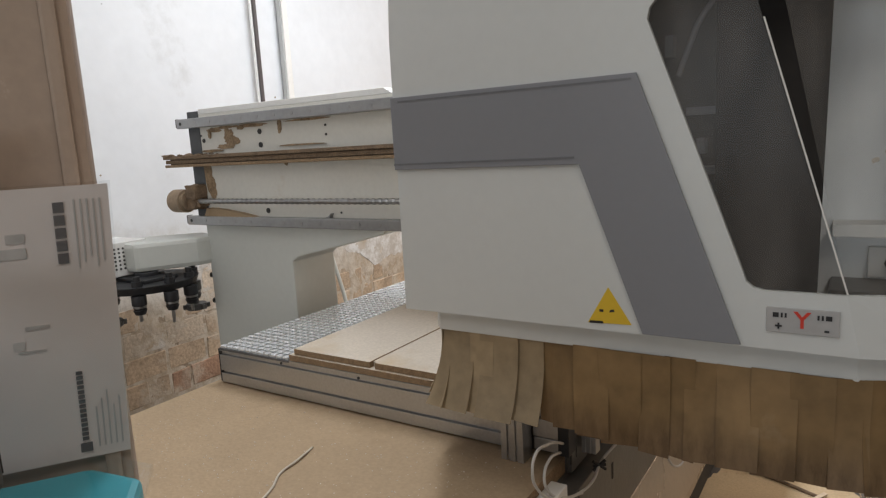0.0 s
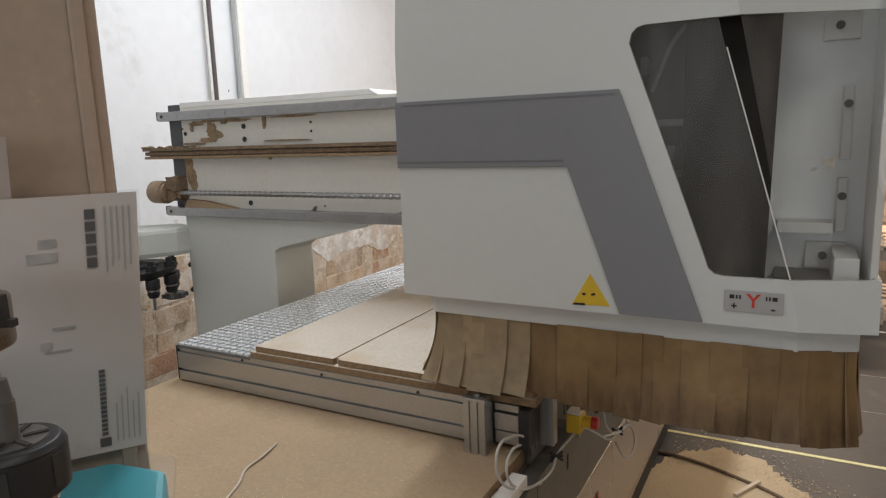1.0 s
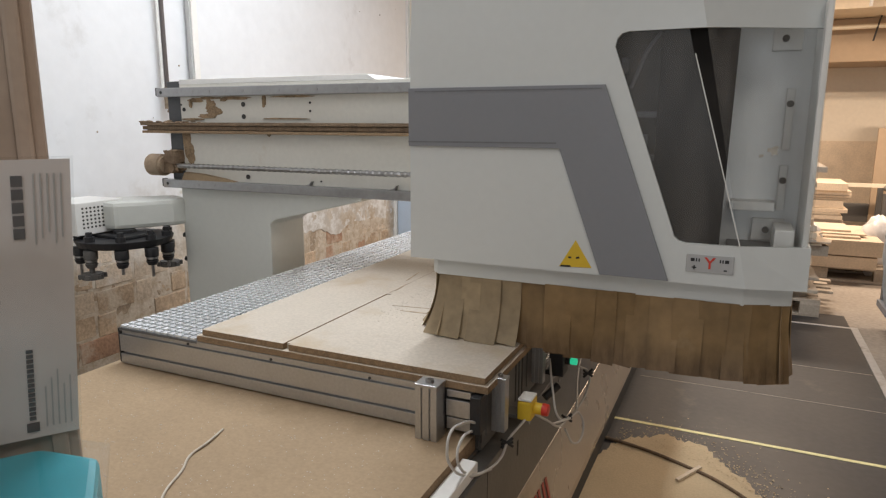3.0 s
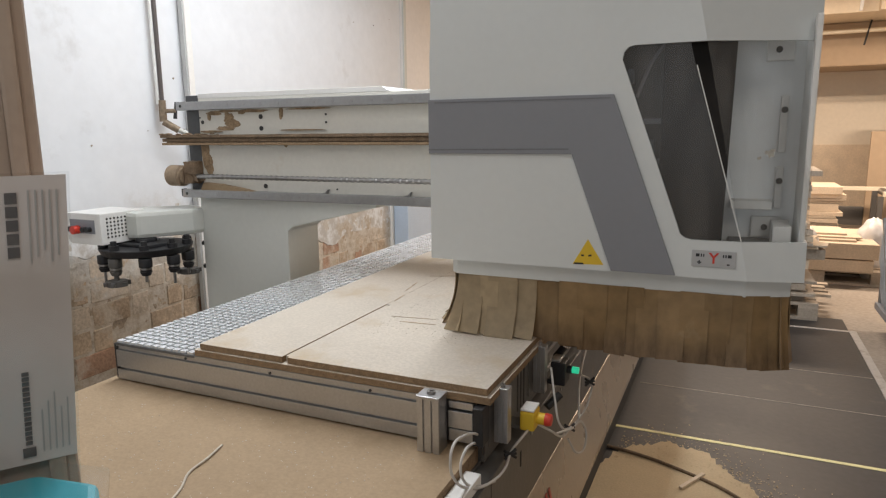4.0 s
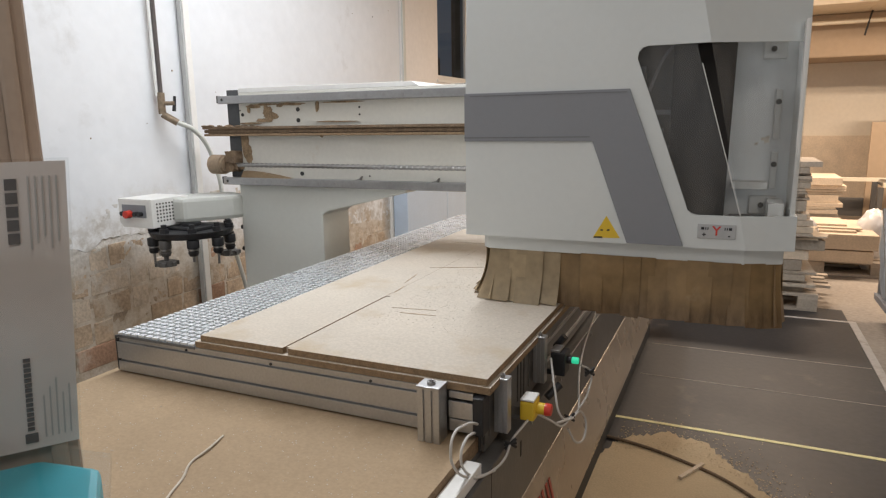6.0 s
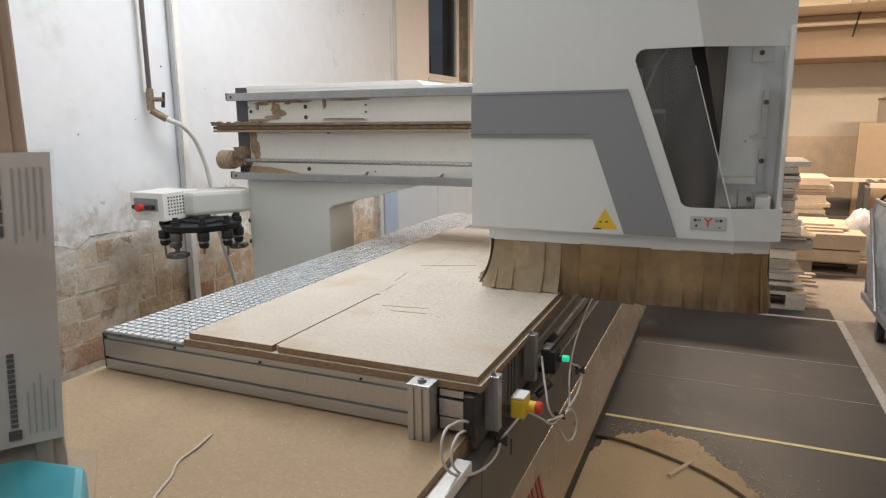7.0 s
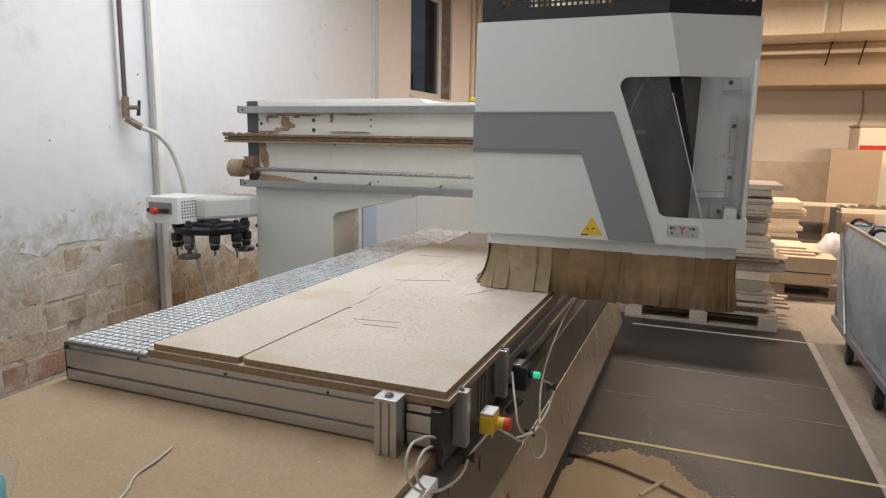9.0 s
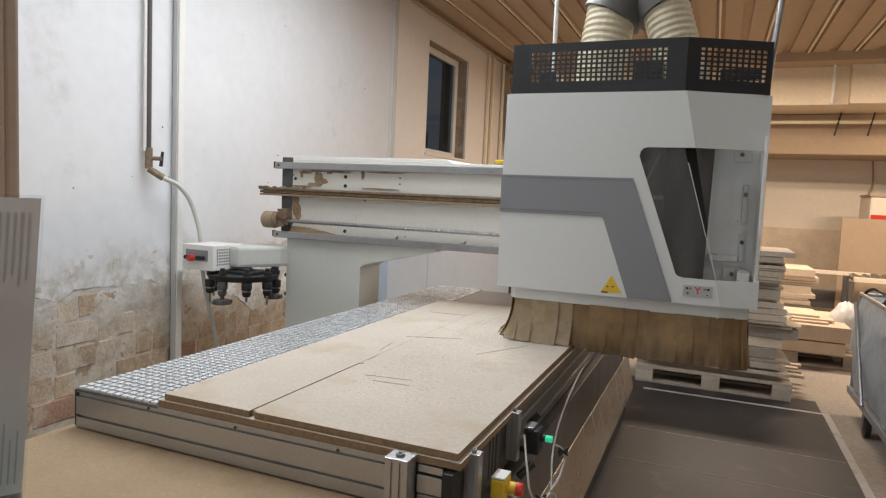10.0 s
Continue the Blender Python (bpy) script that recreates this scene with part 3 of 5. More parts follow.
tagged(board("sawdust_fill", 0.6575, 0.6755, 0.62, 2.12, 0.8885, 0.9062, M_MDF_TOP, M_MDF_TOP, None), "packed sawdust filling the cut between the sheets", "sawdust")
tagged(board("sawdust_fill", 0.6575, 0.6755, 0.03, 0.619, 0.8885, 0.9035, M_MDF_TOP, M_MDF_TOP, None), "packed sawdust filling the cut between the sheets", "sawdust")
# saw slivers and cuts on the sheets
M_CUT = mat("cut_groove", (0.42, 0.335, 0.24), 0.9, vary=0.3, scale=30)
for x, y, L, a, w in ((0.83, 0.50, 0.16, 8, 0.006), (0.87, 0.45, 0.13, 4, 0.012), (0.62, 0.90, 0.16, 98, 0.008), (0.72, 1.15, 0.24, 22, 0.010), (0.66, 0.72, 0.10, 95, 0.008), (0.55, 1.72, 0.2, 5, 0.006), (1.05, 1.1, 0.3, 62, 0.002)):
    bm = bmesh.new()
    m = pose(x, y, 0.9066, 0, 0, a)
    n = 7
    pts = [(-L / 2 + L * i / n, -w / 2 * math.sin(math.pi * (i + 0.3) / (n + 0.6)) * rng.uniform(0.6, 1.2)) for i in range(n + 1)]
    pts += [(p[0], -p[1]) for p in pts[::-1]]
    prism(bm, pts, 0, 0.0012, "z")
    for v in bm.verts:
        v.co = m @ v.co
    tagged(part("wood_sliver", bm, M_CUT), "thin dark splinter of chipboard lying on the sheet", "sliver", "slivers on the sheets")
# sawdust crumbs
bm = bmesh.new()
for k in range(2600):
    if k < 1600:
        x, y, z = 0.75 + abs(rng.gauss(0, 0.2)), rng.uniform(0.3, 1.9), 0.9066
        if not 0.36 < x < 1.27:
            continue
    else:
        x, y, z = rng.uniform(0.0, 1.2), -rng.random() ** 0.8 * 0.9 - 0.02, 0.7422
    s = rng.uniform(0.0006, 0.0017)
    box(bm, -s, s, -s * 0.7, s * 0.7, 0, s * 0.7, pose(x, y, z, 0, 0, rng.uniform(0, 180)))
tagged(part("sawdust", bm, M_MDF_TOP), "loose sawdust crumbs on the sheets and the deck", "sawdust", "", "stuff")
# emergency stop and lamp button with their cables
es = thing("emergency_stop", "yellow emergency stop box with a red mushroom button", "switch")
block("bracket", (1.262, 1.3118, 0.17, 0.22, 0.738, 0.748), M_SIDE_DARK, es)
block("housing", (1.312, 1.352, 0.165, 0.225, 0.738, 0.792), M_YELLOW, es, "", 0.006)
block("dust_cap", (1.313, 1.351, 0.166, 0.224, 0.7925, 0.799), M_WHITE, es, "pale dusty top", 0.003)
bm = bmesh.new()
rod(bm, (1.352, 0.197, 0.766), (1.374, 0.197, 0.766), 0.016)
part("collar", bm, M_YELLOW, es, "", smooth=True)
bm = bmesh.new()
rod(bm, (1.374, 0.197, 0.766), (1.392, 0.197, 0.766), 0.018, 16, 0.016)
part("button", bm, M_RED, es, "red mushroom button", 0.003, True)
gb = thing("start_button", "black switch box with a glowing green button", "switch")
block("housing", (1.305, 1.352, 0.51, 0.575, 0.737, 0.812), M_BLACK, gb, "", 0.004)
block("cover", (1.305, 1.334, 0.512, 0.573, 0.8125, 0.820), M_ALU, gb, "grey dusty cover", 0.002)
bm = bmesh.new()
rod(bm, (1.352, 0.545, 0.783), (1.366, 0.545, 0.783), 0.013)
part("collar", bm, M_BLACK, gb, "", smooth=True)
bm = bmesh.new()
rod(bm, (1.366, 0.545, 0.783), (1.388, 0.545, 0.783), 0.011)
part("button", bm, glow("green_lamp", (0.03, 0.6, 0.32), 0.7), gb, "glowing green button", 0.003, True)
for a, b, r in (((1.262, 0.53, 0.74), (1.31, 0.53, 0.74), 0.008), ((1.33, 0.60, 0.84), (1.30, 0.60, 0.80), 0.012), ((1.32, 0.42, 0.70), (1.35, 0.46, 0.73), 0.012)):
    bm = bmesh.new()
    rod(bm, a, b, r)
    part("clamp", bm, M_BLACK, gb)
M_CABLE = mat("grey_cable", (0.55, 0.53, 0.5), 0.5, vary=0.05)
CABLES = (
    [(1.262, -0.02, 0.80), (1.268, -0.07, 0.826), (1.270, -0.124, 0.845), (1.270, -0.188, 0.85), (1.272, -0.208, 0.825), (1.272, -0.194, 0.78), (1.285, -0.115, 0.712), (1.305, -0.03, 0.690), (1.316, 0.034, 0.694), (1.316, 0.087, 0.716), (1.33, 0.14, 0.735), (1.337, 0.18, 0.742)],
    [(1.255, -0.02, 0.775), (1.268, -0.075, 0.800), (1.270, -0.115, 0.806), (1.270, -0.145, 0.785), (1.274, -0.140, 0.745), (1.290, -0.08, 0.700), (1.308, -0.02, 0.686)],
    [(1.325, 0.44, 0.82), (1.36, 0.36, 0.75), (1.38, 0.34, 0.69), (1.395, 0.40, 0.655), (1.41, 0.48, 0.66), (1.42, 0.56, 0.69), (1.415, 0.60, 0.73), (1.39, 0.57, 0.76)],
    [(1.38, 0.30, 0.68), (1.40, 0.38, 0.66), (1.42, 0.50, 0.62), (1.43, 0.47, 0.58), (1.42, 0.40, 0.58), (1.40, 0.36, 0.64)],
    [(1.34, 0.22, 0.74), (1.37, 0.27, 0.70), (1.39, 0.33, 0.66), (1.40, 0.40, 0.66)],
    [(1.41, 0.46, 0.66), (1.36, 0.7, 0.70), (1.335, 1.0, 0.76), (1.33, 1.6, 0.84), (1.32, 2.0, 0.85)],
)
for c in CABLES:
    tagged(tube("signal_cable", c, 0.0034, M_CABLE), "thin pale grey signal cable tied at the side of the machine", "cable", "machine cables")
for p in ((1.395, 0.40, 0.655), (1.316, 0.075, 0.712), (1.415, 0.585, 0.735)):
    bm = bmesh.new()
    for k in range(3):
        rod(bm, (p[0] - 0.012, p[1] - 0.01, p[2] - 0.012 + k * 0.012), (p[0] + 0.012, p[1] + 0.012, p[2] + 0.012 - k * 0.012), 0.004)
    tagged(part("cable_tie", bm, M_BLACK), "black cable tie round the cables", "cable tie", "cable ties")
tagged(tube("side_hook", [(1.30, -0.02, 0.52), (1.33, -0.02, 0.52), (1.335, 0.02, 0.52), (1.335, 0.05, 0.55)], 0.004, M_DARK), "bent dark wire hook on the machine side", "hook")
block("keyhole", (1.298, 1.2995, 0.22, 0.23, 0.60, 0.645), M_DARK, bed, "dark key slot")
# cables on deck and floor
tagged(tube("string_scrap", [(0.64, -0.225, 0.745), (0.66, -0.30, 0.748), (0.665, -0.36, 0.745), (0.70, -0.42, 0.745), (0.735, -0.50, 0.746), (0.77, -0.55, 0.745)], 0.003, M_MDF_TOP), "curled pale edging strip lying on the deck", "strip")
tagged(tube("floor_cable", [(1.20, 1.62, 0.012), (1.45, 1.58, 0.012), (1.68, 1.49, 0.012), (1.86, 1.385, 0.012), (2.05, 1.16, 0.012), (2.2, 0.8, 0.012)], 0.008, M_BROWN), "brown cable lying in a curve on the dusty floor", "cable")
bm = bmesh.new()
box(bm, -0.09, 0.09, -0.008, 0.008, 0.012, 0.022, pose(1.712, 1.415, 0, 0, 0, 62))
tagged(part("wood_stick", bm, M_WOOD), "short wooden stick lying across the cable", "stick")
bm = bmesh.new()
rings, arms = 26, 220
top = bm.verts.new((1.62, 0.76, 0.0150))
last = None
rim = random.Random(17)
for i in range(1, rings + 1):
    ring = []
    for k in range(arms):
        a, q = 2 * math.pi * k / arms, i / rings
        d = Vector((math.cos(a), math.sin(a), 0))
        reach = 0.93 + 0.16 * noise.noise(d * 1.6) + 0.05 * noise.noise(d * 3.7) + 0.025 * noise.noise(d * 9 + Vector((0, 0, a))) + 0.02 * rim.uniform(-1, 1)
        p = Vector((1.62 + 0.58 * d.x * reach * q, 0.76 + 0.98 * d.y * reach * q, 0))
        p.z = 0.0045 + 0.0105 * (1 - q) + (0.0025 * noise.noise(p * 9) + 0.0012 * noise.noise(p * 31)) * (1 - q * q)
        ring.append(bm.verts.new(p))
    for k in range(arms):
        if last is None:
            bm.faces.new((top, ring[k], ring[(k + 1) % arms]))
        else:
            bm.faces.new((last[k], ring[k], ring[(k + 1) % arms], last[(k + 1) % arms]))
    last = ring
M_DRIFT = mat("pale_sawdust", (0.56, 0.435, 0.275), 0.95, vary=0.12, scale=3, fine=110, bump=0.3, dirt=(0.46, 0.35, 0.225), dirt_amount=0.25, dirt_scale=3)
structure(part("floor_sawdust", bm, M_DRIFT, None, "", 0, True), "drift of sawdust on the floor")
# loose crumbs thinning out from the drift
bm = bmesh.new()
for k in range(4200):
    a, q = rim.uniform(0, 2 * math.pi), 0.86 + abs(rim.gauss(0, 0.16))
    x, y, r = 1.62 + 0.58 * q * math.cos(a), 0.76 + 0.95 * q * math.sin(a), rim.uniform(0.002, 0.006)
    if x > 1.36:
        t = rim.uniform(0, 6.3)
        bm.faces.new([bm.verts.new((x + r * math.cos(t + j * 2.09), y + r * math.sin(t + j * 2.09), 0.0066 + 0.4 * r * (j == 0))) for j in range(3)])
tagged(part("floor_crumbs", bm, M_DRIFT), "scattered sawdust crumbs round the drift on the floor", "sawdust", "", "stuff")

# ---- gantry: upright, beam, tool magazine and head, all moving together ----
gantry = thing("gantry", "light grey moving upright with cantilever beam, tool magazine and machining head", "machine")
bm = bmesh.new()
prism(bm, [(-0.66, 0.02), (-0.13, 0.02), (-0.13, 1.07), (-0.10, 1.09), (0.36, 1.20), (0.36, 1.234), (-0.66, 1.234)], 0.5, 0.75)
part("post", bm, M_POST, gantry, "grey upright with a tapered gusset", 0.006)
for z, x in ((0.98, -0.662), (0.86, -0.662), (1.13, -0.662)):
    bm = bmesh.new()
    rod(bm, (x, 0.505, z), (x - 0.006, 0.505, z), 0.012)
    part("bolt", bm, M_DARK, gantry)
beam = block("beam", (-0.628, 1.66, 0.5, 0.95, 1.236, 1.70), M_BEAM, gantry, "dusty off-white cross beam", 0.004)
block("end_plate", (-0.707, -0.628, 0.5, 0.95, 1.24, 1.715), M_END, gantry, "dark grey end plate of the beam", 0.004)
bm = bmesh.new()
prism(bm, [(-0.628, 1.70), (0.44, 1.70), (0.40, 1.722), (-0.628, 1.722)], 0.50, 0.95)
part("beam_cover", bm, M_WHITE, gantry, "white sheet cover on the beam", 0.002)
for z0, z1, nm in ((1.643, 1.684, "upper"), (1.216, 1.256, "lower")):
    r = block("guide_rail", (-0.737, 1.66, 0.462, 0.5, z0, z1), M_RAIL, gantry, "steel linear guide rail", 0.004)
    x = -0.707
    while x < 0.95:
        bm = bmesh.new()
        rod(bm, (x, 0.4635, (z0 + z1) / 2), (x, 0.4605, (z0 + z1) / 2), 0.0075, 10)
        part("bolt", bm, M_DARK if x < -0.68 else M_STEEL, r)
        x += 0.098
    block("end_stop", (-0.750, -0.737, 0.468, 0.495, z0 + 0.004, z1 + 0.002), M_DARK, r, "", 0.003)
for k, (z0, z1, y, x0) in enumerate(((1.475, 1.487, 0.452, -0.838), (1.491, 1.508, 0.462, -0.845), (1.511, 1.525, 0.452, -0.848), (1.475, 1.525, 0.475, -0.83))):
    block("rack_bar", (x0, 1.66, y, 0.5, z0, z1), M_BROWN if k != 0 else M_MDF_EDGE, gantry, "sawdust-caked toothed rack", 0.002)
crng = random.Random(9)
bm = bmesh.new()
for k in range(40):
    x, r = -0.84 + 0.45 * crng.random() ** 1.8, crng.uniform(0.006, 0.014)
    bmesh.ops.create_icosphere(bm, subdivisions=1, radius=r, matrix=pose(x, 0.458 + crng.uniform(-0.006, 0.02), 1.526 + crng.uniform(-0.006, 0.004)) @ Matrix.Diagonal((2.2, 1, 0.5, 1)))
for v in bm.verts:
    v.co += 0.003 * Vector((noise.noise(v.co * 90), noise.noise(v.co * 90 + Vector((5, 0, 0))), noise.noise(v.co * 90 + Vector((0, 5, 0)))))
tagged(part("sawdust_crust", bm, M_BROWN, gantry, "clumps of sawdust on the rack"), "", "", "", "stuff")
# screw spindle
bm = bmesh.new()
n, seg, r0 = 300, 8, 0.0120
rings = []
for i in range(n + 1):
    x = -0.63 + 2.2 * i / n
    r = r0 * (1.0 if (i // 2) % 2 else 0.84)
    rings.append([bm.verts.new((x, 0.455 + r * math.cos(2 * math.pi * k / seg), 1.324 + r * math.sin(2 * math.pi * k / seg))) for k in range(seg)])
for i in range(n):
    for k in range(seg):
        bm.faces.new((rings[i][k], rings[i][(k + 1) % seg], rings[i + 1][(k + 1) % seg], rings[i + 1][k]))
part("ball_screw", bm, M_STEEL, gantry, "steel ball screw along the beam")
bm = bmesh.new()
rod(bm, (-0.80, 0.455, 1.325), (-0.70, 0.455, 1.325), 0.052, 24)
bmesh.ops.bevel(bm, geom=[e for e in bm.edges if e.calc_face_angle(0) > 1], offset=0.012, segments=3, affect="EDGES")
part("bearing_housing", bm, mat("dusty_beige_plastic", (0.29, 0.215, 0.145), 0.8, vary=0.2, scale=12), gantry, "dust-coated round bearing housing", 0, True)
bm = bmesh.new()
box(bm, -0.70, -0.64, 0.44, 0.5, 1.29, 1.365)
box(bm, -0.685, -0.625, 0.43, 0.5, 1.335, 1.395)
box(bm, -0.66, -0.62, 0.445, 0.5, 1.30, 1.33)
bmesh.ops.subdivide_edges(bm, edges=bm.edges, cuts=3, use_grid_fill=True)
for v in bm.verts:
    v.co += 0.010 * Vector((noise.noise(v.co * 40), noise.noise(v.co * 40 + Vector((9, 0, 0))), noise.noise(v.co * 40 + Vector((0, 9, 0)))))
part("bearing_bracket", bm, M_BROWN, gantry, "bracket caked with brown sawdust", 0, True)
bm = bmesh.new()
prism(bm, [(-0.62, 1.256), (-0.30, 1.256), (-0.38, 1.270), (-0.50, 1.286), (-0.60, 1.292)], 0.468, 0.5)
part("dust_wedge", bm, M_DECK, gantry, "wedge of sawdust lying on the rail")
M_SMEAR = mat("brown_dust_smear", (0.31, 0.22, 0.135), 0.95, vary=0.5, scale=20, fine=120, bump=0.3)
srng = random.Random(11)
for order, (x, z, w, h) in enumerate(((-0.44, 1.60, 0.035, 0.035), (-0.42, 1.575, 0.05, 0.022), (-0.60, 1.45, 0.026, 0.085), (-0.585, 1.38, 0.032, 0.06), (-0.57, 1.50, 0.05, 0.016), (-0.53, 1.627, 0.05, 0.012), (-0.30, 1.634, 0.10, 0.008), (-0.46, 1.555, 0.06, 0.012), (-0.13, 1.62, 0.012, 0.03), (-0.45, 1.635, 0.09, 0.006), (0.02, 1.637, 0.12, 0.005), (0.10, 1.482, 0.10, 0.004), (0.55, 1.48, 0.12, 0.004), (-0.11, 1.475, 0.010, 0.012), (-0.55, 1.54, 0.08, 0.006), (-0.02, 1.543, 0.14, 0.004), (-0.56, 1.61, 0.010, 0.02), (-0.36, 1.628, 0.02, 0.010))):
    bm = bmesh.new()
    pts = []
    for j in range(44):
        a = 2 * math.pi * j / 44
        q = 0.9 + 0.32 * noise.noise((x * 7 + 1.3 * math.cos(a), z * 9 + 1.3 * math.sin(a), order)) + 0.16 * noise.noise((4 * math.cos(a), 4 * math.sin(a), order + 9.5))
        pts.append((x + w * q * math.cos(a), z + h * q * math.sin(a)))
    prism(bm, pts, 0.4990 - order * 0.00035, 0.4998 - order * 0.00005)
    part("dust_smear", bm, M_SMEAR, beam)
for x, z, r in ((-0.248, 1.606, 0.011), (-0.248, 1.552, 0.011), (-0.242, 1.281, 0.011), (-0.605, 1.585, 0.009), (0.115, 1.61, 0.005), (0.115, 1.575, 0.005), (-0.62, 1.607, 0.004), (0.16, 1.276, 0.004)):
    bm = bmesh.new()
    rod(bm, (x, 0.4995, z), (x, 0.4965, z), r, 14)
    part("bolt_hole", bm, M_DARK, beam)
for x in (0.10, 0.52):
    bm = bmesh.new()
    prism(bm, [(x - 0.02, 1.256), (x + 0.012, 1.256), (x + 0.02, 1.275), (x + 0.006, 1.262)], 0.48, 0.5)
    part("clip", bm, M_STEEL, beam)
# cable chain on the beam
for k in range(2, 5):
    block("chain_link", (0.47 + k * 0.095, 0.555 + k * 0.095, 0.56, 0.66, 1.705, 1.730), M_YELLOW, gantry, "yellow cable chain link", 0.006)
    block("chain_link", (0.555 + k * 0.095, 0.565 + k * 0.095, 0.55, 0.67, 1.705, 1.736), M_BLACK, gantry, "black chain joint", 0.002)
block("chain_tray", (0.60, 1.0, 0.54, 0.68, 1.70, 1.704), M_BLACK, gantry)

# arm and control box
bm = bmesh.new()
prism(bm, [(-1.0, 0.22), (-0.80, 0.22), (-0.66, 0.44), (-0.64, 0.53), (-0.80, 0.60), (-1.0, 0.42)], 1.035, 1.162, "z")
part("arm", bm, M_POST, gantry, "grey sheet-metal arm of the tool magazine", 0.02)
bx = bmesh.new()
prism(bx, [(-1.098, 1.170), (-0.866, 1.170), (-0.866, 1.022), (-1.076, 1.022), (-1.098, 1.046)], 0.08, 0.33)
cbox = part("control_box", bx, M_WHITE, gantry, "off-white switch box with a perforated side", 0.004)
block("recess", (-1.070, -0.905, 0.0775, 0.0795, 1.075, 1.14), M_GREY, cbox, "grey recessed button panel")
bm = bmesh.new()
rod(bm, (-1.015, 0.078, 1.092), (-1.015, 0.045, 1.092), 0.020, 16)
rod(bm, (-1.03, 0.062, 1.092), (-0.99, 0.062, 1.092), 0.012, 12)
part("stop_button", bm, M_RED, cbox, "red stop button", 0.003, True)
for x in (-1.054, -0.965, -0.935):
    bm = bmesh.new()
    rod(bm, (x, 0.078, 1.095), (x, 0.055, 1.095), 0.012, 12)
    part("push_button", bm, M_BLACK, cbox)
bm = bmesh.new()
for i in range(10):
    for k in range(6):
        rod(bm, (-0.8665, 0.115 + i * 0.020, 1.056 + k * 0.0175), (-0.864, 0.115 + i * 0.020, 1.056 + k * 0.0175), 0.005, 6)
tagged(part("vent_holes", bm, M_DARK, cbox), "rows of round ventilation holes", "", "", "stuff")

# tool magazine
magz = bmesh.new()
bmesh.ops.create_cone(magz, cap_ends=True, segments=40, radius1=0.20, radius2=0.215, depth=0.035, matrix=Matrix.Translation((-0.80, 0.27, 0.985)))
box(magz, -0.92, -0.68, 0.18, 0.34, 1.0, 1.018)
rod(magz, (-0.80, 0.27, 1.0), (-0.80, 0.27, 1.035), 0.05)
mg = part("tool_magazine", magz, M_BLACK, gantry, "black round tool changer plate", 0.006)


def tool(x, y, kind):
    bm = bmesh.new()
    rod(bm, (x, y, 0.925), (x, y, 0.965), 0.030, 16)
    rod(bm, (x, y, 0.905), (x, y, 0.925), 0.024, 16)
    rod(bm, (x, y, 0.885), (x, y, 0.905), 0.020, 16, 0.028)
    ob = part("tool_holder", bm, M_BLACK if kind != 1 else M_SIDE_DARK, mg, "", 0.0015, True)
    bm = bmesh.new()
    if kind == 1:
        rod(bm, (x, y, 0.862), (x, y, 0.888), 0.012, 12)
        rod(bm, (x, y, 0.835), (x, y, 0.862), 0.045, 18)
        for a in range(3):
            box(bm, -0.058, 0.058, -0.010, 0.010, -0.010, 0.010, pose(x, y, 0.848, 0, 0, a * 60))
        part("cutter", bm, M_SIDE_DARK, ob, "dark milling cutter", 0.002)
    else:
        rod(bm, (x, y, 0.83 if kind == 2 else 0.855), (x, y, 0.888), 0.007, 10)
        part("drill_bit", bm, M_STEEL, ob, "thin drill bit")
    bm = bmesh.new()
    rod(bm, (x, y, 0.914), (x, y, 0.922), 0.0265, 16)
    part("ring", bm, M_STEEL, ob, "bright steel ring", 0, True)
    bm = bmesh.new()
    rod(bm, (x, y, 1.003), (x, y, 1.025), 0.022, 14)
    rod(bm, (x, y, 1.025), (x, y, 1.045), 0.014, 14)
    part("pull_stud", bm, M_BLACK, ob)


for x, y, kind in ((-0.965, 0.20, 0), (-0.93, 0.13, 2), (-0.80, 0.085, 1), (-0.67, 0.14, 0), (-0.61, 0.25, 2), (-0.63, 0.36, 0), (-0.70, 0.43, 1)):
    tool(x, y, kind)

# ---- machining head ----
FY, XR = -0.17, 1.978


def crease(z):
    return 1.845 - (z - 1.14) * 0.215


def right_y(z):
    return -0.135 + (z - 1.14) * 0.16


def face_point(x, z, out=0.0):
    c = crease(z)
    if x <= c + 1e-6:
        return Vector((x, FY - out, z))
    return Vector((x, FY + (right_y(z) - FY) * (x - c) / (XR - c) - out, z))


def shell(bm, polys, out=0.0, thick=0.012):
    for poly in polys:
        a = [bm.verts.new(face_point(x, z, out)) for x, z in poly]
        b = [bm.verts.new(face_point(x, z, out - thick)) for x, z in poly]
        n = len(poly)
        bm.faces.new(a)
        bm.faces.new(b[::-1])
        for i in range(n):
            bm.faces.new((a[i], b[i], b[(i + 1) % n], a[(i + 1) % n]))


WT, WB, ZT, ZL = 1.748, 1.240, 1.967, 1.138
bm = bmesh.new()
corner = [(1.537, WT), (1.522, WT - 0.004), (1.511, WT - 0.016), (1.507, WT - 0.035)]
foot = [(1.667, WB + 0.035), (1.674, WB + 0.014), (1.686, WB + 0.004), (1.703, WB)]
shell(bm, [
    [(0.955, ZT), (0.942, WT), (1.537, WT), (crease(WT), WT), (crease(ZT), ZT)],
    [(crease(ZT), ZT), (crease(WT), WT), (XR, WT), (XR, ZT)],
    [(0.942, WT), (0.940, ZL), (crease(ZL), ZL), (crease(WB), WB)] + foot[::-1] + corner[::-1],
    [(crease(WB), WB), (crease(ZL), ZL), (XR, ZL), (XR, WB)],
])
bmesh.ops.remove_doubles(bm, verts=bm.verts, dist=0.0004)
head = part("head_cover", bm, M_SHELL, gantry, "light grey lacquered hood with a slanted window")
bm = bmesh.new()
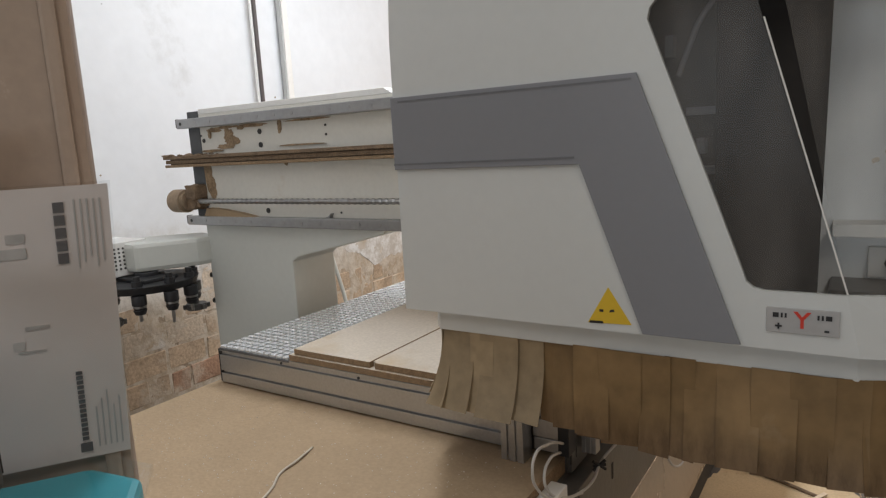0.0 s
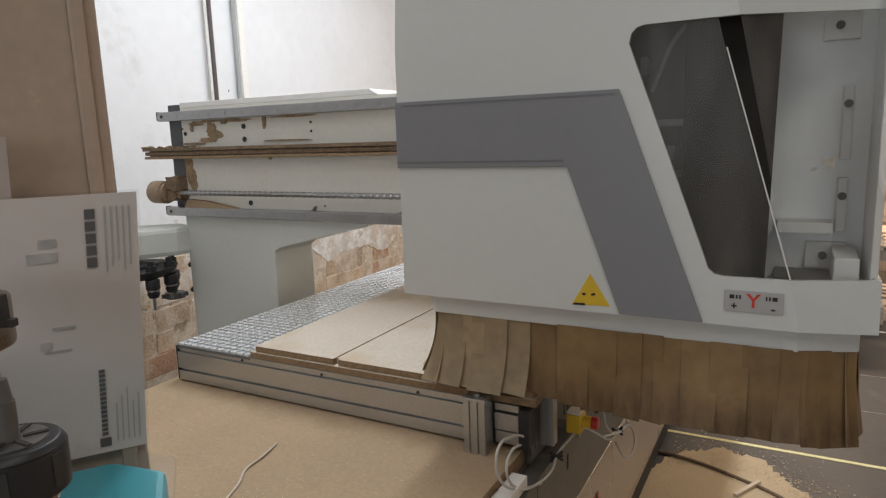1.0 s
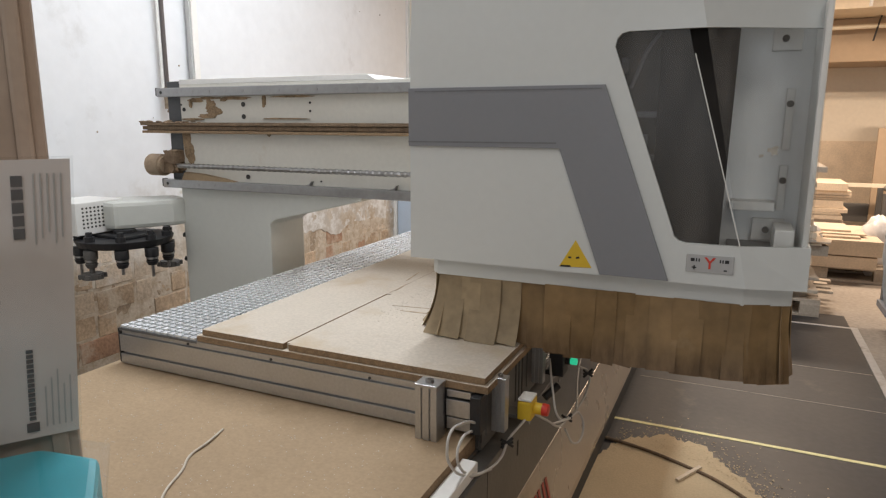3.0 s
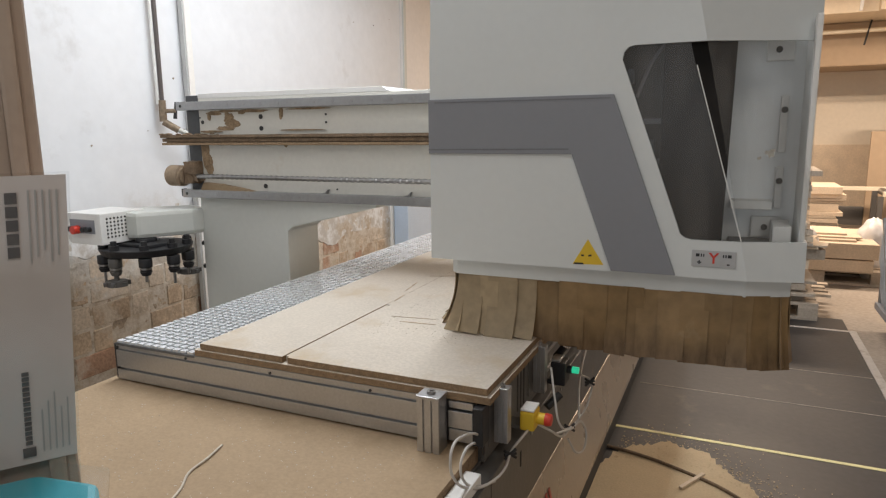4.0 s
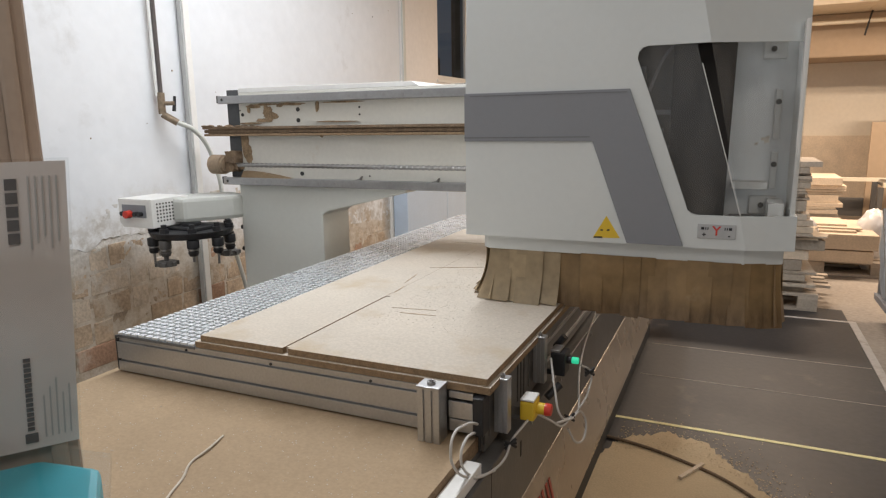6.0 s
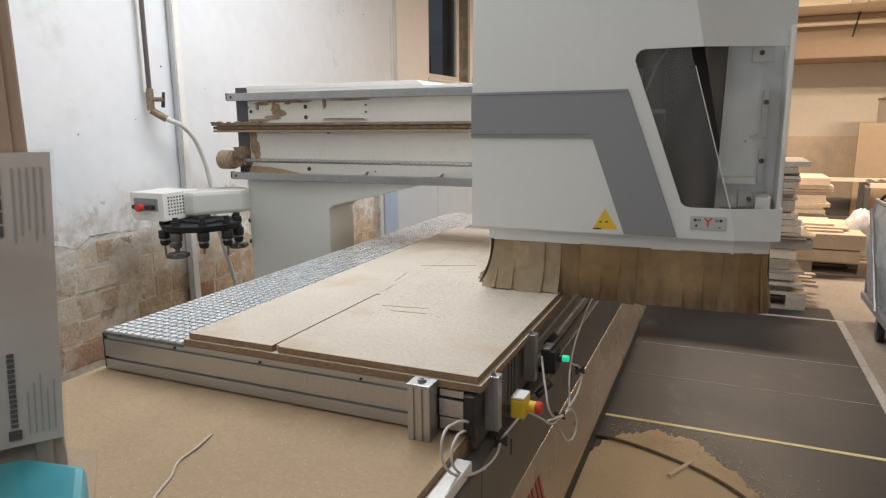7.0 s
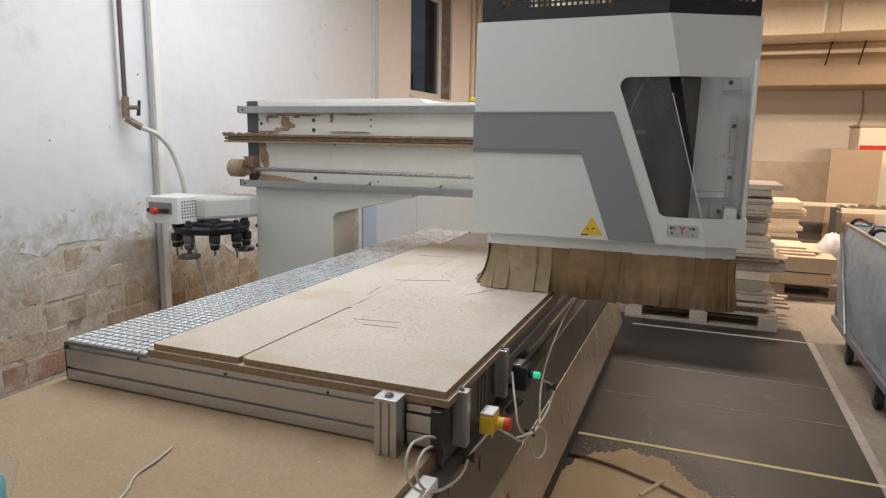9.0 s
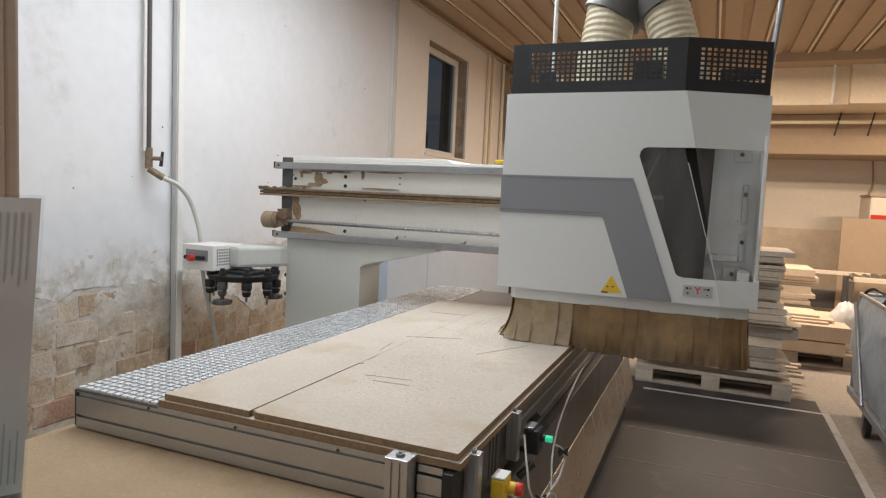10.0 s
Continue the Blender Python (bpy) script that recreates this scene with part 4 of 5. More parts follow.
box(bm, 0.941, 0.953, FY + 0.012, 0.46, ZL, ZT)
part("side_cover", bm, M_SHELL, head)
bm = bmesh.new()
prism(bm, [(0.941, FY + 0.012), (crease(ZL), FY + 0.012), (XR - 0.002, right_y(ZL) + 0.014), (XR - 0.002, 0.46), (0.953, 0.46)], ZL + 0.001, ZL + 0.012, "z")
part("floor_plate", bm, M_SHELL, head)
bm = bmesh.new()
prism(bm, [(0.955, FY + 0.012), (1.62, FY + 0.012), (1.62, 0.46), (0.955, 0.46)], ZT - 0.012, ZT - 0.001, "z")
part("top_plate", bm, M_SHELL, head)
block("side_cover", (1.966, 1.978, right_y(ZT) + 0.016, 0.46, WT, ZT - 0.013), M_SHELL, head)
block("side_cover", (1.966, 1.978, right_y(WB) + 0.016, 0.46, ZL + 0.013, WB), M_SHELL, head)
bm = bmesh.new()
shell(bm, [[(0.939, 1.624), (1.489, 1.624), (1.668, 1.141), (1.497, 1.141), (1.378, 1.464), (0.939, 1.464)]], 0.007, 0.006)
part("grey_band", bm, M_GREY, head, "mid-grey angled trim band", 0.0015)
# Thin strips of darker grey draw the creases of the band.
bm = bmesh.new()
shell(bm, [[(0.939, 1.478), (1.370, 1.480), (1.370, 1.476), (0.939, 1.474)], [(0.960, 1.616), (1.480, 1.616), (1.481, 1.613), (0.960, 1.613)]], 0.0080, 0.0008)
part("band_crease", bm, mat("band_joint", (0.17, 0.176, 0.19), 0.5), head)
# interior seen through the window
M_INNER = mat("white_inner_lacquer", (0.86, 0.875, 0.875), 0.5, vary=0.04, scale=5, fine=50, bump=0.03)
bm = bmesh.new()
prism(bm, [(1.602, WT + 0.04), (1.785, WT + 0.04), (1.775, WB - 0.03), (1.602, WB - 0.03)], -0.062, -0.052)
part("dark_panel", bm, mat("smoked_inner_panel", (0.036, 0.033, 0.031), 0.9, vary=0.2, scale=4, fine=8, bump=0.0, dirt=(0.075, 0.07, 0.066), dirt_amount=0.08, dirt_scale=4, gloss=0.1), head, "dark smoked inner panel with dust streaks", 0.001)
bm = bmesh.new()
for z0, z1, x0, x1 in ((1.545, 1.56, 1.54, 1.60), (1.43, 1.445, 1.55, 1.60), (1.66, 1.70, 1.50, 1.515), (1.47, 1.50, 1.56, 1.575)):
    box(bm, x0, x1, -0.02, 0.01, z0, z1)
part("bracket", bm, M_GREY, head)
tube("inner_hose", [(1.60, -0.04, 1.76), (1.57, -0.04, 1.72), (1.545, -0.04, 1.66), (1.53, -0.04, 1.62)], 0.005, M_GREY, head)
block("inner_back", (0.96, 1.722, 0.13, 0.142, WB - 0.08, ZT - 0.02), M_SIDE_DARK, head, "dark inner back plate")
block("inner_back", (1.724, 1.974, 0.13, 0.142, WB - 0.08, ZT - 0.02), M_INNER, head, "pale inner back plate")
block("side_post", (1.960, 1.974, right_y(WB) + 0.03, 0.128, WB - 0.04, WT + 0.06), M_WHITE, head, "pale inner side wall", 0.004)
for z0, z1, x0, x1 in ((1.715, 1.775, 1.86, 1.93), (1.215, 1.275, 1.85, 1.93), (1.46, 1.62, 1.905, 1.925), (1.30, 1.42, 1.905, 1.925)):
    block("bolt_plate", (x0, x1, 0.110, 0.13, z0, z1), M_WHITE, head, "", 0.003)
for x, z in ((1.89, 1.745), (1.885, 1.245), (1.915, 1.58), (1.915, 1.38)):
    bm = bmesh.new()
    rod(bm, (x, 0.109, z), (x, 0.100, z), 0.009, 8)
    part("bolt", bm, M_DARK, head)
block("inner_ledge", (1.79, 1.90, 0.06, 0.13, 1.30, 1.325), M_WHITE, head, "white inner ledge", 0.003)
block("inner_tray", (1.79, 1.93, 0.0, 0.125, WB - 0.07, WB - 0.03), M_SIDE_DARK, head)
bm = bmesh.new()
box(bm, 1.90, 1.945, -0.06, 0.1, WB - 0.05, WB + 0.03)
part("inner_block", bm, M_WHITE, head, "", 0.004)
# panes
bm = bmesh.new()
shell(bm, [[(1.537, WT)] + [(x, z) for x, z in corner[1:]] + foot + [(1.822, WB), (1.69, 1.69), (1.675, WT)]], -0.004, 0.003)
pane = part("window_pane", bm, M_SMOKED, head, "smoky transparent pane")
pane.visible_shadow = False
bm = bmesh.new()
shell(bm, [[(1.8225, WB), (XR, WB), (XR, WT), (crease(WT), WT), (crease(1.6), 1.6), (crease(1.4), 1.4)]], -0.005, 0.003)
pane = part("window_pane", bm, M_CORNER, head, "transparent corner pane")
pane.visible_shadow = False
bm = bmesh.new()
prism(bm, [(1.6915, 1.69), (1.694, 1.69), (1.8250, WB + 0.002), (1.8225, WB + 0.002)], FY + 0.0, FY + 0.006)
part("pane_edge", bm, M_WHITE, head, "bright cut edge of the pane")
M_SCUFF = mat("dust_smudge", (0.5, 0.46, 0.40), 0.9, vary=0.2, scale=40)
for x, z, w in ((1.878, 1.465, 0.010), (1.868, 1.470, 0.006), (1.852, 1.455, 0.005), (1.884, 1.474, 0.005)):
    bm = bmesh.new()
    pts = [(x + w * srng.uniform(0.5, 1.2) * math.cos(a * 0.7), z + w * srng.uniform(0.6, 1.5) * math.sin(a * 0.7)) for a in range(9)]
    shell(bm, [pts], -0.0035, 0.0004)
    part("smudge", bm, M_SCUFF, head, "torn sticker remains on the pane")
# warning triangle and button plate
bm = bmesh.new()
shell(bm, [[(1.388, 1.152), (1.475, 1.155), (1.430, 1.226)]], 0.001, 0.001)
tri = part("warning_sign", bm, M_YELLOW, head, "yellow warning triangle sticker")
bm = bmesh.new()
shell(bm, [[(1.390, 1.1515), (1.420, 1.1525), (1.418, 1.1575), (1.393, 1.1565)], [(1.412, 1.176), (1.420, 1.176), (1.420, 1.181), (1.412, 1.181)], [(1.432, 1.176), (1.442, 1.178), (1.441, 1.183), (1.433, 1.181)]], 0.0016, 0.0006)
part("worn_mark", bm, M_BLACK, tri)
bm = bmesh.new()
shell(bm, [[(1.707, 1.170), (1.815, 1.170), (1.815, 1.214), (1.707, 1.214)]], 0.003, 0.003)
plate = part("button_plate", bm, mat("silver_label", (0.45, 0.45, 0.45), 0.4, 0.2, vary=0.05), head, "grey label plate with axis buttons", 0.001)


def letter(text, size, x, z, material, parent):
    c = bpy.data.curves.new("letter", "FONT")
    c.body, c.size, c.align_x, c.align_y, c.extrude, c.offset = text, size, "CENTER", "CENTER", 0.0004, 0.0006
    ob = bpy.data.objects.new("letter", c)
    scene.collection.objects.link(ob)
    me = bpy.data.meshes.new_from_object(ob.evaluated_get(bpy.context.evaluated_depsgraph_get()))
    bpy.data.objects.remove(ob)
    bpy.data.curves.remove(c)
    me.materials.clear()
    me.materials.append(material)
    o = new("letter", me)
    o.parent = parent
    o.matrix_basis = pose(x, FY - 0.0040, z, 90, 0, 0)
    return o


letter("Y", 0.040, 1.761, 1.193, M_RED, plate)
letter("+", 0.020, 1.726, 1.181, M_BLACK, plate)
letter("-", 0.024, 1.797, 1.181, M_BLACK, plate)
for x0, sgn in ((1.717, 1), (1.804, -1)):
    bm = bmesh.new()
    for k, (a, w) in enumerate(((0.0, 0.009), (0.012, 0.003), (0.018, 0.003))):
        x = x0 + sgn * a
        box(bm, min(x, x + sgn * w), max(x, x + sgn * w), FY - 0.0040, FY - 0.003, 1.197, 1.205)
    part("button_mark", bm, M_BLACK, plate)

# skirt holder and brush strips
def path_at(s):
    """A point along the skirt's outline, from the back of its near flank round the front to the far flank."""
    pts = [(0.992, 0.42), (0.992, -0.11), (1.02, -0.135), (1.84, -0.135), (1.945, -0.09), (1.955, 0.42)]
    d = 0
    for (x0, y0), (x1, y1) in zip(pts, pts[1:]):
        L = math.hypot(x1 - x0, y1 - y0)
        if s <= d + L or (x1, y1) == pts[-1]:
            k = (s - d) / L
            return Vector((x0 + (x1 - x0) * k, y0 + (y1 - y0) * k, 0)), Vector(((x1 - x0) / L, (y1 - y0) / L, 0))
        d += L


bm = bmesh.new()
prism(bm, [(0.99, 0.42), (0.99, -0.115), (1.015, -0.142), (1.842, -0.142), (1.952, -0.095), (1.958, 0.42)], 1.088, 1.1375, "z")
part("skirt_holder", bm, M_SHELL, gantry, "light grey skirt holder", 0.003)
M_BRISTLE = mat("brown_skirt_strip", (0.25, 0.16, 0.072), 0.45, vary=0.25, scale=5, fine=25, bump=0.1, dirt=(0.34, 0.25, 0.15), dirt_amount=0.12, dirt_scale=5, spread=0.15)
# Strips turn mottled darker brown towards their lower ends.
weather(M_BRISTLE, (0.115, 0.07, 0.032), (0.19, 0.12, 0.06), 0.915, 0.985, 14.0, 0.09, (1, 1, 0.25))
brng = random.Random(21)


# Paler strip colour for the part of the skirt over the table.
M_BRISTLE_PALE = mat("dusty_skirt_strip", (0.32, 0.245, 0.15), 0.55, vary=0.25, scale=6, fine=30, bump=0.1, dirt=(0.25, 0.18, 0.10), dirt_amount=0.15, dirt_scale=6, spread=0.12)


def strip(s, w, layer, flare, bottom, material=M_BRISTLE):
    bm = bmesh.new()
    rows = []
    n = 7
    for i in range(n + 1):
        k = i / n
        z = 1.092 + (bottom - 1.092) * (1 - (1 - k) ** 1.0)
        off = 0.006 * layer + flare * k ** 2.2 + 0.004 * math.sin(3 * k + s * 20)
        row = []
        for q in (-0.5, 0.5):
            p, d = path_at(max(0.0, s + q * w * (1 - 0.05 * k)))
            nrm = Vector((d.y, -d.x, 0))
            row.append(p + nrm * off + Vector((0, 0, z + (brng.uniform(-0.006, 0.006) if i == n else 0))))
        rows.append((row, nrm))
    f, b = [], []
    for row, nrm in rows:
        f.append([bm.verts.new(v) for v in row])
        b.append([bm.verts.new(v - nrm * 0.002) for v in row])
    for i in range(n):
        bm.faces.new((f[i][0], f[i][1], f[i + 1][1], f[i + 1][0]))
        bm.faces.new((b[i][1], b[i][0], b[i + 1][0], b[i + 1][1]))
        for c in (0, 1):
            bm.faces.new((f[i][c], f[i + 1][c], b[i + 1][c], b[i][c]))
    bm.faces.new((f[n][0], f[n][1], b[n][1], b[n][0]))
    part("skirt_strip", bm, material, gantry, "", 0, True)


s = 0.02
while s < 1.98:
    w = brng.uniform(0.055, 0.10)
    p, d = path_at(s)
    over = p.x < 1.28 and s < 1.0
    strip(s, w, 0, (brng.uniform(0.045, 0.095) if s < 0.56 else brng.uniform(0.03, 0.06) if over else brng.uniform(0.0, 0.012)), 0.909 if over else 0.898 + brng.uniform(-0.004, 0.01), M_BRISTLE_PALE if over else M_BRISTLE)
    s += w * 0.72
s = 0.93
while s < 1.62:
    w = brng.uniform(0.055, 0.095)
    strip(s, w, 1.6, brng.uniform(0.004, 0.02), 0.894 + brng.uniform(-0.006, 0.004))
    s += w * 0.78

# perforated black top
bm = bmesh.new()
TZ0, TZ1 = 1.968, 2.172


def tface(x, z, depth=0.0):
    c = 1.66
    if x <= c:
        return Vector((x, FY + 0.006 + depth, z))
    return Vector((x, FY + 0.006 + (0.15) * (x - c) / (1.968 - c) + depth, z))


def tplate(x0, x1, z0, z1):
    a = [tface(x0, z0), tface(x1, z0), tface(x1, z1), tface(x0, z1)]
    va = [bm.verts.new(v) for v in a]
    vb = [bm.verts.new(v + Vector((0, 0.004, 0))) for v in a]
    bm.faces.new(va)
    bm.faces.new(vb[::-1])
    for i in range(4):
        bm.faces.new((va[i], vb[i], vb[(i + 1) % 4], va[(i + 1) % 4]))


for xa, xb, x0, x1 in ((0.962, 1.66, 1.035, 1.585), (1.66, 1.968, 1.700, 1.945)):
    tplate(xa, xb, TZ0, 2.008)
    tplate(xa, xb, 2.136, TZ1)
    tplate(xa, x0, 2.008, 2.136)
    tplate(x1, xb, 2.008, 2.136)
    nx, nz = int((x1 - x0) / 0.0205), 7
    px, pz = (x1 - x0) / nx, 0.128 / nz
    for i in range(nx):
        tplate(x0 + i * px, x0 + i * px + px * 0.42, 2.008, 2.136)
        for k in range(nz):
            tplate(x0 + i * px + px * 0.42, x0 + (i + 1) * px, 2.008 + k * pz, 2.008 + k * pz + pz * 0.38)
box(bm, 0.962, 0.966, FY + 0.012, 0.10, TZ0, TZ1)
box(bm, 1.964, 1.968, FY + 0.17, 0.30, TZ0, TZ1)
M_GRILLE = mat("black_grille", (0.02, 0.021, 0.024), 0.45, vary=0.1)
part("grille", bm, M_GRILLE, gantry, "black perforated sheet round the top of the head")
for q in ((1.02, 1.10, 0.05, 0.2, TZ0, 2.10), (1.44, 1.56, 0.0, 0.12, TZ0, 2.12), (1.78, 1.94, 0.22, 0.26, 2.07, 2.12)):
    block("motor_block", q, M_BLACK, gantry, "dark motor inside the grille", 0.004)


def duct(p0, p1, r, name):
    bm = bmesh.new()
    p0, p1 = Vector(p0), Vector(p1)
    n = int((p1 - p0).length / 0.0075)
    q = (p1 - p0).to_track_quat("Z", "Y").to_matrix().to_4x4()
    rings = []
    for i in range(n + 1):
        c = p0.lerp(p1, i / n)
        rr = r * (1.0 if (i // 2) % 2 else 0.93)
        rings.append([bm.verts.new(c + (q.to_3x3() @ Vector((rr * math.cos(2 * math.pi * k / 20), rr * math.sin(2 * math.pi * k / 20), 0)))) for k in range(20)])
    for i in range(n):
        for k in range(20):
            bm.faces.new((rings[i][k], rings[i][(k + 1) % 20], rings[i + 1][(k + 1) % 20], rings[i + 1][k]))
    part(name, bm, mat("yellowed_hose", (0.62, 0.55, 0.4), 0.45, vary=0.12, scale=10), gantry, "yellowish corrugated extraction hose")


duct((1.245, 0.22, 2.0), (1.30, 0.30, 2.50), 0.115, "extraction_hose")
duct((1.66, 0.22, 2.0), (1.48, 0.30, 2.56), 0.105, "extraction_hose")
bm = bmesh.new()
rod(bm, (1.29, 0.29, 2.38), (1.40, 0.32, 2.62), 0.142, 20, 0.13)
rod(bm, (1.53, 0.29, 2.40), (1.40, 0.32, 2.62), 0.132, 20, 0.13)
rod(bm, (1.40, 0.32, 2.57), (1.40, 0.32, 3.0), 0.14, 20)
part("hose_fork", bm, M_SIDE_DARK, gantry, "dark sheet-metal hose fork", 0, True)
tube("air_line", [(1.06, 0.15, 2.0), (1.06, 0.15, 2.3), (1.05, 0.17, 2.9)], 0.010, M_WHITE, gantry, "thin white air line")
tube("cable_bundle", [(1.96, 0.15, 2.0), (1.985, 0.15, 2.3), (2.03, 0.15, 2.9)], 0.014, M_STEEL, gantry, "braided metal cable")

# ---- near the camera: stand with paper, box and tool holders ----
stand = thing("operator_stand", "dusty beige sheet-metal operator cabinet with a raised back panel", "cabinet")
U = Vector((0.57, 0.82, 0)).normalized()
V = Vector((-U.y, U.x, 0))


def near(u, v, z):
    """A place by the raised panel: u along its face from its free edge, v behind it."""
    return Vector((1.332, -1.088, z)) + U * u + V * v


def slab(name, u0, u1, v0, v1, z0, z1, material, parent=None, label="", bevel=0.0):
    bm = bmesh.new()
    vs = [bm.verts.new(near(u, v, z)) for z in (z0, z1) for u, v in ((u0, v0), (u1, v0), (u1, v1), (u0, v1))]
    for q in ((3, 2, 1, 0), (4, 5, 6, 7), (0, 1, 5, 4), (1, 2, 6, 5), (2, 3, 7, 6), (3, 0, 4, 7)):
        bm.faces.new([vs[i] for i in q])
    return part(name, bm, material, parent, label, bevel)


M_BEIGE = mat("dusty_beige_sheet", (0.44, 0.345, 0.275), 0.55, vary=0.08, scale=8, fine=90, bump=0.08, dirt=(0.62, 0.53, 0.45), dirt_amount=-0.03, dirt_scale=45)
slab("back_panel", -0.60, 0.0, 0.0, 0.03, 1.17, 2.1, M_BEIGE, stand, "raised beige back panel", 0.006)
slab("panel_lip", -0.020, -0.008, -0.006, -0.0005, 1.17, 2.1, M_BEIGE, stand, "", 0.003)
slab("body", -0.60, 0.03, -0.19, 0.03, 0.0, 1.168, M_BEIGE, stand, "", 0.01)

paper = thing("paper_sheet", "white printed paper in a clear sleeve leaning off the panel", "paper")
M_PAPER = mat("white_paper", (0.77, 0.70, 0.67), 0.7, vary=0.05, scale=5, fine=60, bump=0.05, dirt=(0.45, 0.42, 0.41), dirt_amount=0.02, dirt_scale=11)


def leaf(name, u0, u1, k0, k1, lift, material, label="", parent=None):
    """A thin piece on the leaning sheet: u from its free edge, k the height on it from 0 to 1, lift towards the room."""
    bm = bmesh.new()
    vs = []
    for d in (0.0, 0.0006):
        for u, k in ((u0, k0), (u1, k0), (u1, k1), (u0, k1)):
            vs.append(bm.verts.new(near(u + 0.013 * k, -0.008 - 0.034 * k - lift + d, 1.286 + 0.220 * k)))
    for q in ((3, 2, 1, 0), (4, 5, 6, 7), (0, 1, 5, 4), (1, 2, 6, 5), (2, 3, 7, 6), (3, 0, 4, 7)):
        bm.faces.new([vs[i] for i in q])
    return part(name, bm, material, paper if parent is None else parent, label)


sheet = leaf("sheet", -0.297, 0.0, 0.0, 1.0, 0.0, M_PAPER)
under = leaf("under_sheet", -0.297, -0.082, 0.9, 1.20, -0.004, mat("grey_paper", (0.50, 0.44, 0.41), 0.7, vary=0.08, scale=6), "second paper sheet behind the first")
M_INK = mat("faded_ink", (0.15, 0.14, 0.14), 0.8, vary=0.1)
M_INK_PALE = mat("pale_print", (0.50, 0.475, 0.46), 0.8, vary=0.1)
M_SMUDGE = mat("grey_smudge", (0.54, 0.51, 0.49), 0.8, vary=0.15, scale=60)
for k in range(5):
    leaf("print_bar", -0.0365, -0.0295, 0.742 + k * 0.043, 0.777 + k * 0.043, 0.0012, M_INK, "bold dark print")
for k in range(15):
    leaf("print_bar", -0.0335, -0.0290, 0.075 + k * 0.0185, 0.088 + k * 0.0185, 0.0012, M_INK, "small dark print")
leaf("print_mark", -0.0355, -0.0270, 0.028, 0.064, 0.0012, M_INK, "small dark emblem")
for k in range(5):
    leaf("print_line", -0.0235 + k * 0.0042, -0.0223 + k * 0.0042, 0.72 + 0.02 * (k % 3), 0.955, 0.0010, M_INK_PALE)
    leaf("print_line", -0.0225 + k * 0.0042, -0.0213 + k * 0.0042, 0.04, 0.20 + 0.03 * (k % 3), 0.0010, M_INK_PALE)
for u, k, w, h in ((-0.066, 0.79, 0.010, 0.035), (-0.062, 0.84, 0.006, 0.03), (-0.055, 0.53, 0.008, 0.012), (-0.068, 0.47, 0.004, 0.03), (-0.060, 0.445, 0.009, 0.008)):
    leaf("smudge", u - w, u + w, k - h / 2, k + h / 2, 0.0008, M_SMUDGE, "rubbed pencil mark")
sleeve = leaf("sleeve", -0.305, 0.002, -0.32, 1.01, 0.0030, M_CLEAR, "clear plastic sleeve")
sleeve.visible_shadow = False

teal = thing("teal_box", "teal plastic box under a clear lid on the operator cabinet", "box")
M_TEAL = mat("teal_plastic", (0.05, 0.42, 0.52), 0.4, vary=0.06, scale=10)
bm = bmesh.new()
pts = [near(u + 0.019, v - 0.020, 0) for u, v in ((-0.22, -0.16), (-0.06, -0.16), (-0.015, -0.12), (-0.008, -0.050), (-0.045, -0.012), (-0.22, -0.012))]
prism(bm, [(p.x, p.y) for p in pts], 1.169, 1.288, "z")
part("body", bm, M_TEAL, teal, "", 0.006)
bm = bmesh.new()
pts = [near(u + 0.019, v - 0.020, 0) for u, v in ((-0.225, -0.165), (-0.055, -0.165), (-0.008, -0.125), (0.000, -0.045), (-0.040, -0.006), (-0.225, -0.006))]
prism(bm, [(p.x, p.y) for p in pts], 1.2885, 1.2945, "z")
lid = part("rim", bm, M_CLEAR, teal, "clear plastic rim", 0.001)
lid.visible_shadow = False


M_GUN = mat("browned_tool_steel", (0.30, 0.25, 0.215), 0.28, 1.0, vary=0.25, scale=30, fine=140, bump=0.05)


def collet_holder(x, y, z):
    """A black collet chuck standing nose up with a shank cutter in it; z is the height of its face."""
    th = thing("tool_holder", "black collet tool holder standing nose up with a cutter", "tool holder", (0, 0, 0), "tool holders")
    bm = bmesh.new()
    rod(bm, (x, y, 1.179), (x, y, z - 0.047), 0.019, 28)
    rod(bm, (x, y, z - 0.047), (x, y, z - 0.028), 0.016, 28, 0.022)
    part("shank", bm, M_GUN, th, "dark steel shank", 0.001, True)
    bm = bmesh.new()
    rod(bm, (x, y, z - 0.028), (x, y, z - 0.004), 0.026, 48)
    rod(bm, (x, y, z - 0.004), (x, y, z), 0.026, 48, 0.023)
    part("flange", bm, M_BLACK, th, "black notched flange", 0.001, True)
    for a in range(6):
        bm = bmesh.new()
        box(bm, 0.0238, 0.0266, -0.003, 0.003, -0.024, -0.006, pose(x, y, z, 0, 0, a * 60 + 20))
        part("notch", bm, M_DARK, th)
    bm = bmesh.new()
    rod(bm, (x, y, z), (x, y, z + 0.001), 0.018, 36)
    part("collet_face", bm, M_STEEL, th, "steel collet face", 0, True)
    for a in range(6):
        bm = bmesh.new()
        box(bm, 0.006, 0.018, -0.0012, 0.0014, 0.001, 0.0018, pose(x, y, z, 0, 0, a * 60))
        part("collet_slot", bm, M_DARK, th)
    bm = bmesh.new()
    rod(bm, (x, y, z + 0.001), (x, y, z + 0.022), 0.0050, 16)
    rod(bm, (x, y, z + 0.022), (x, y, z + 0.034), 0.0044, 16, 0.0030)
    part("cutter", bm, M_SIDE_DARK, th, "dark shank cutter", 0, True)


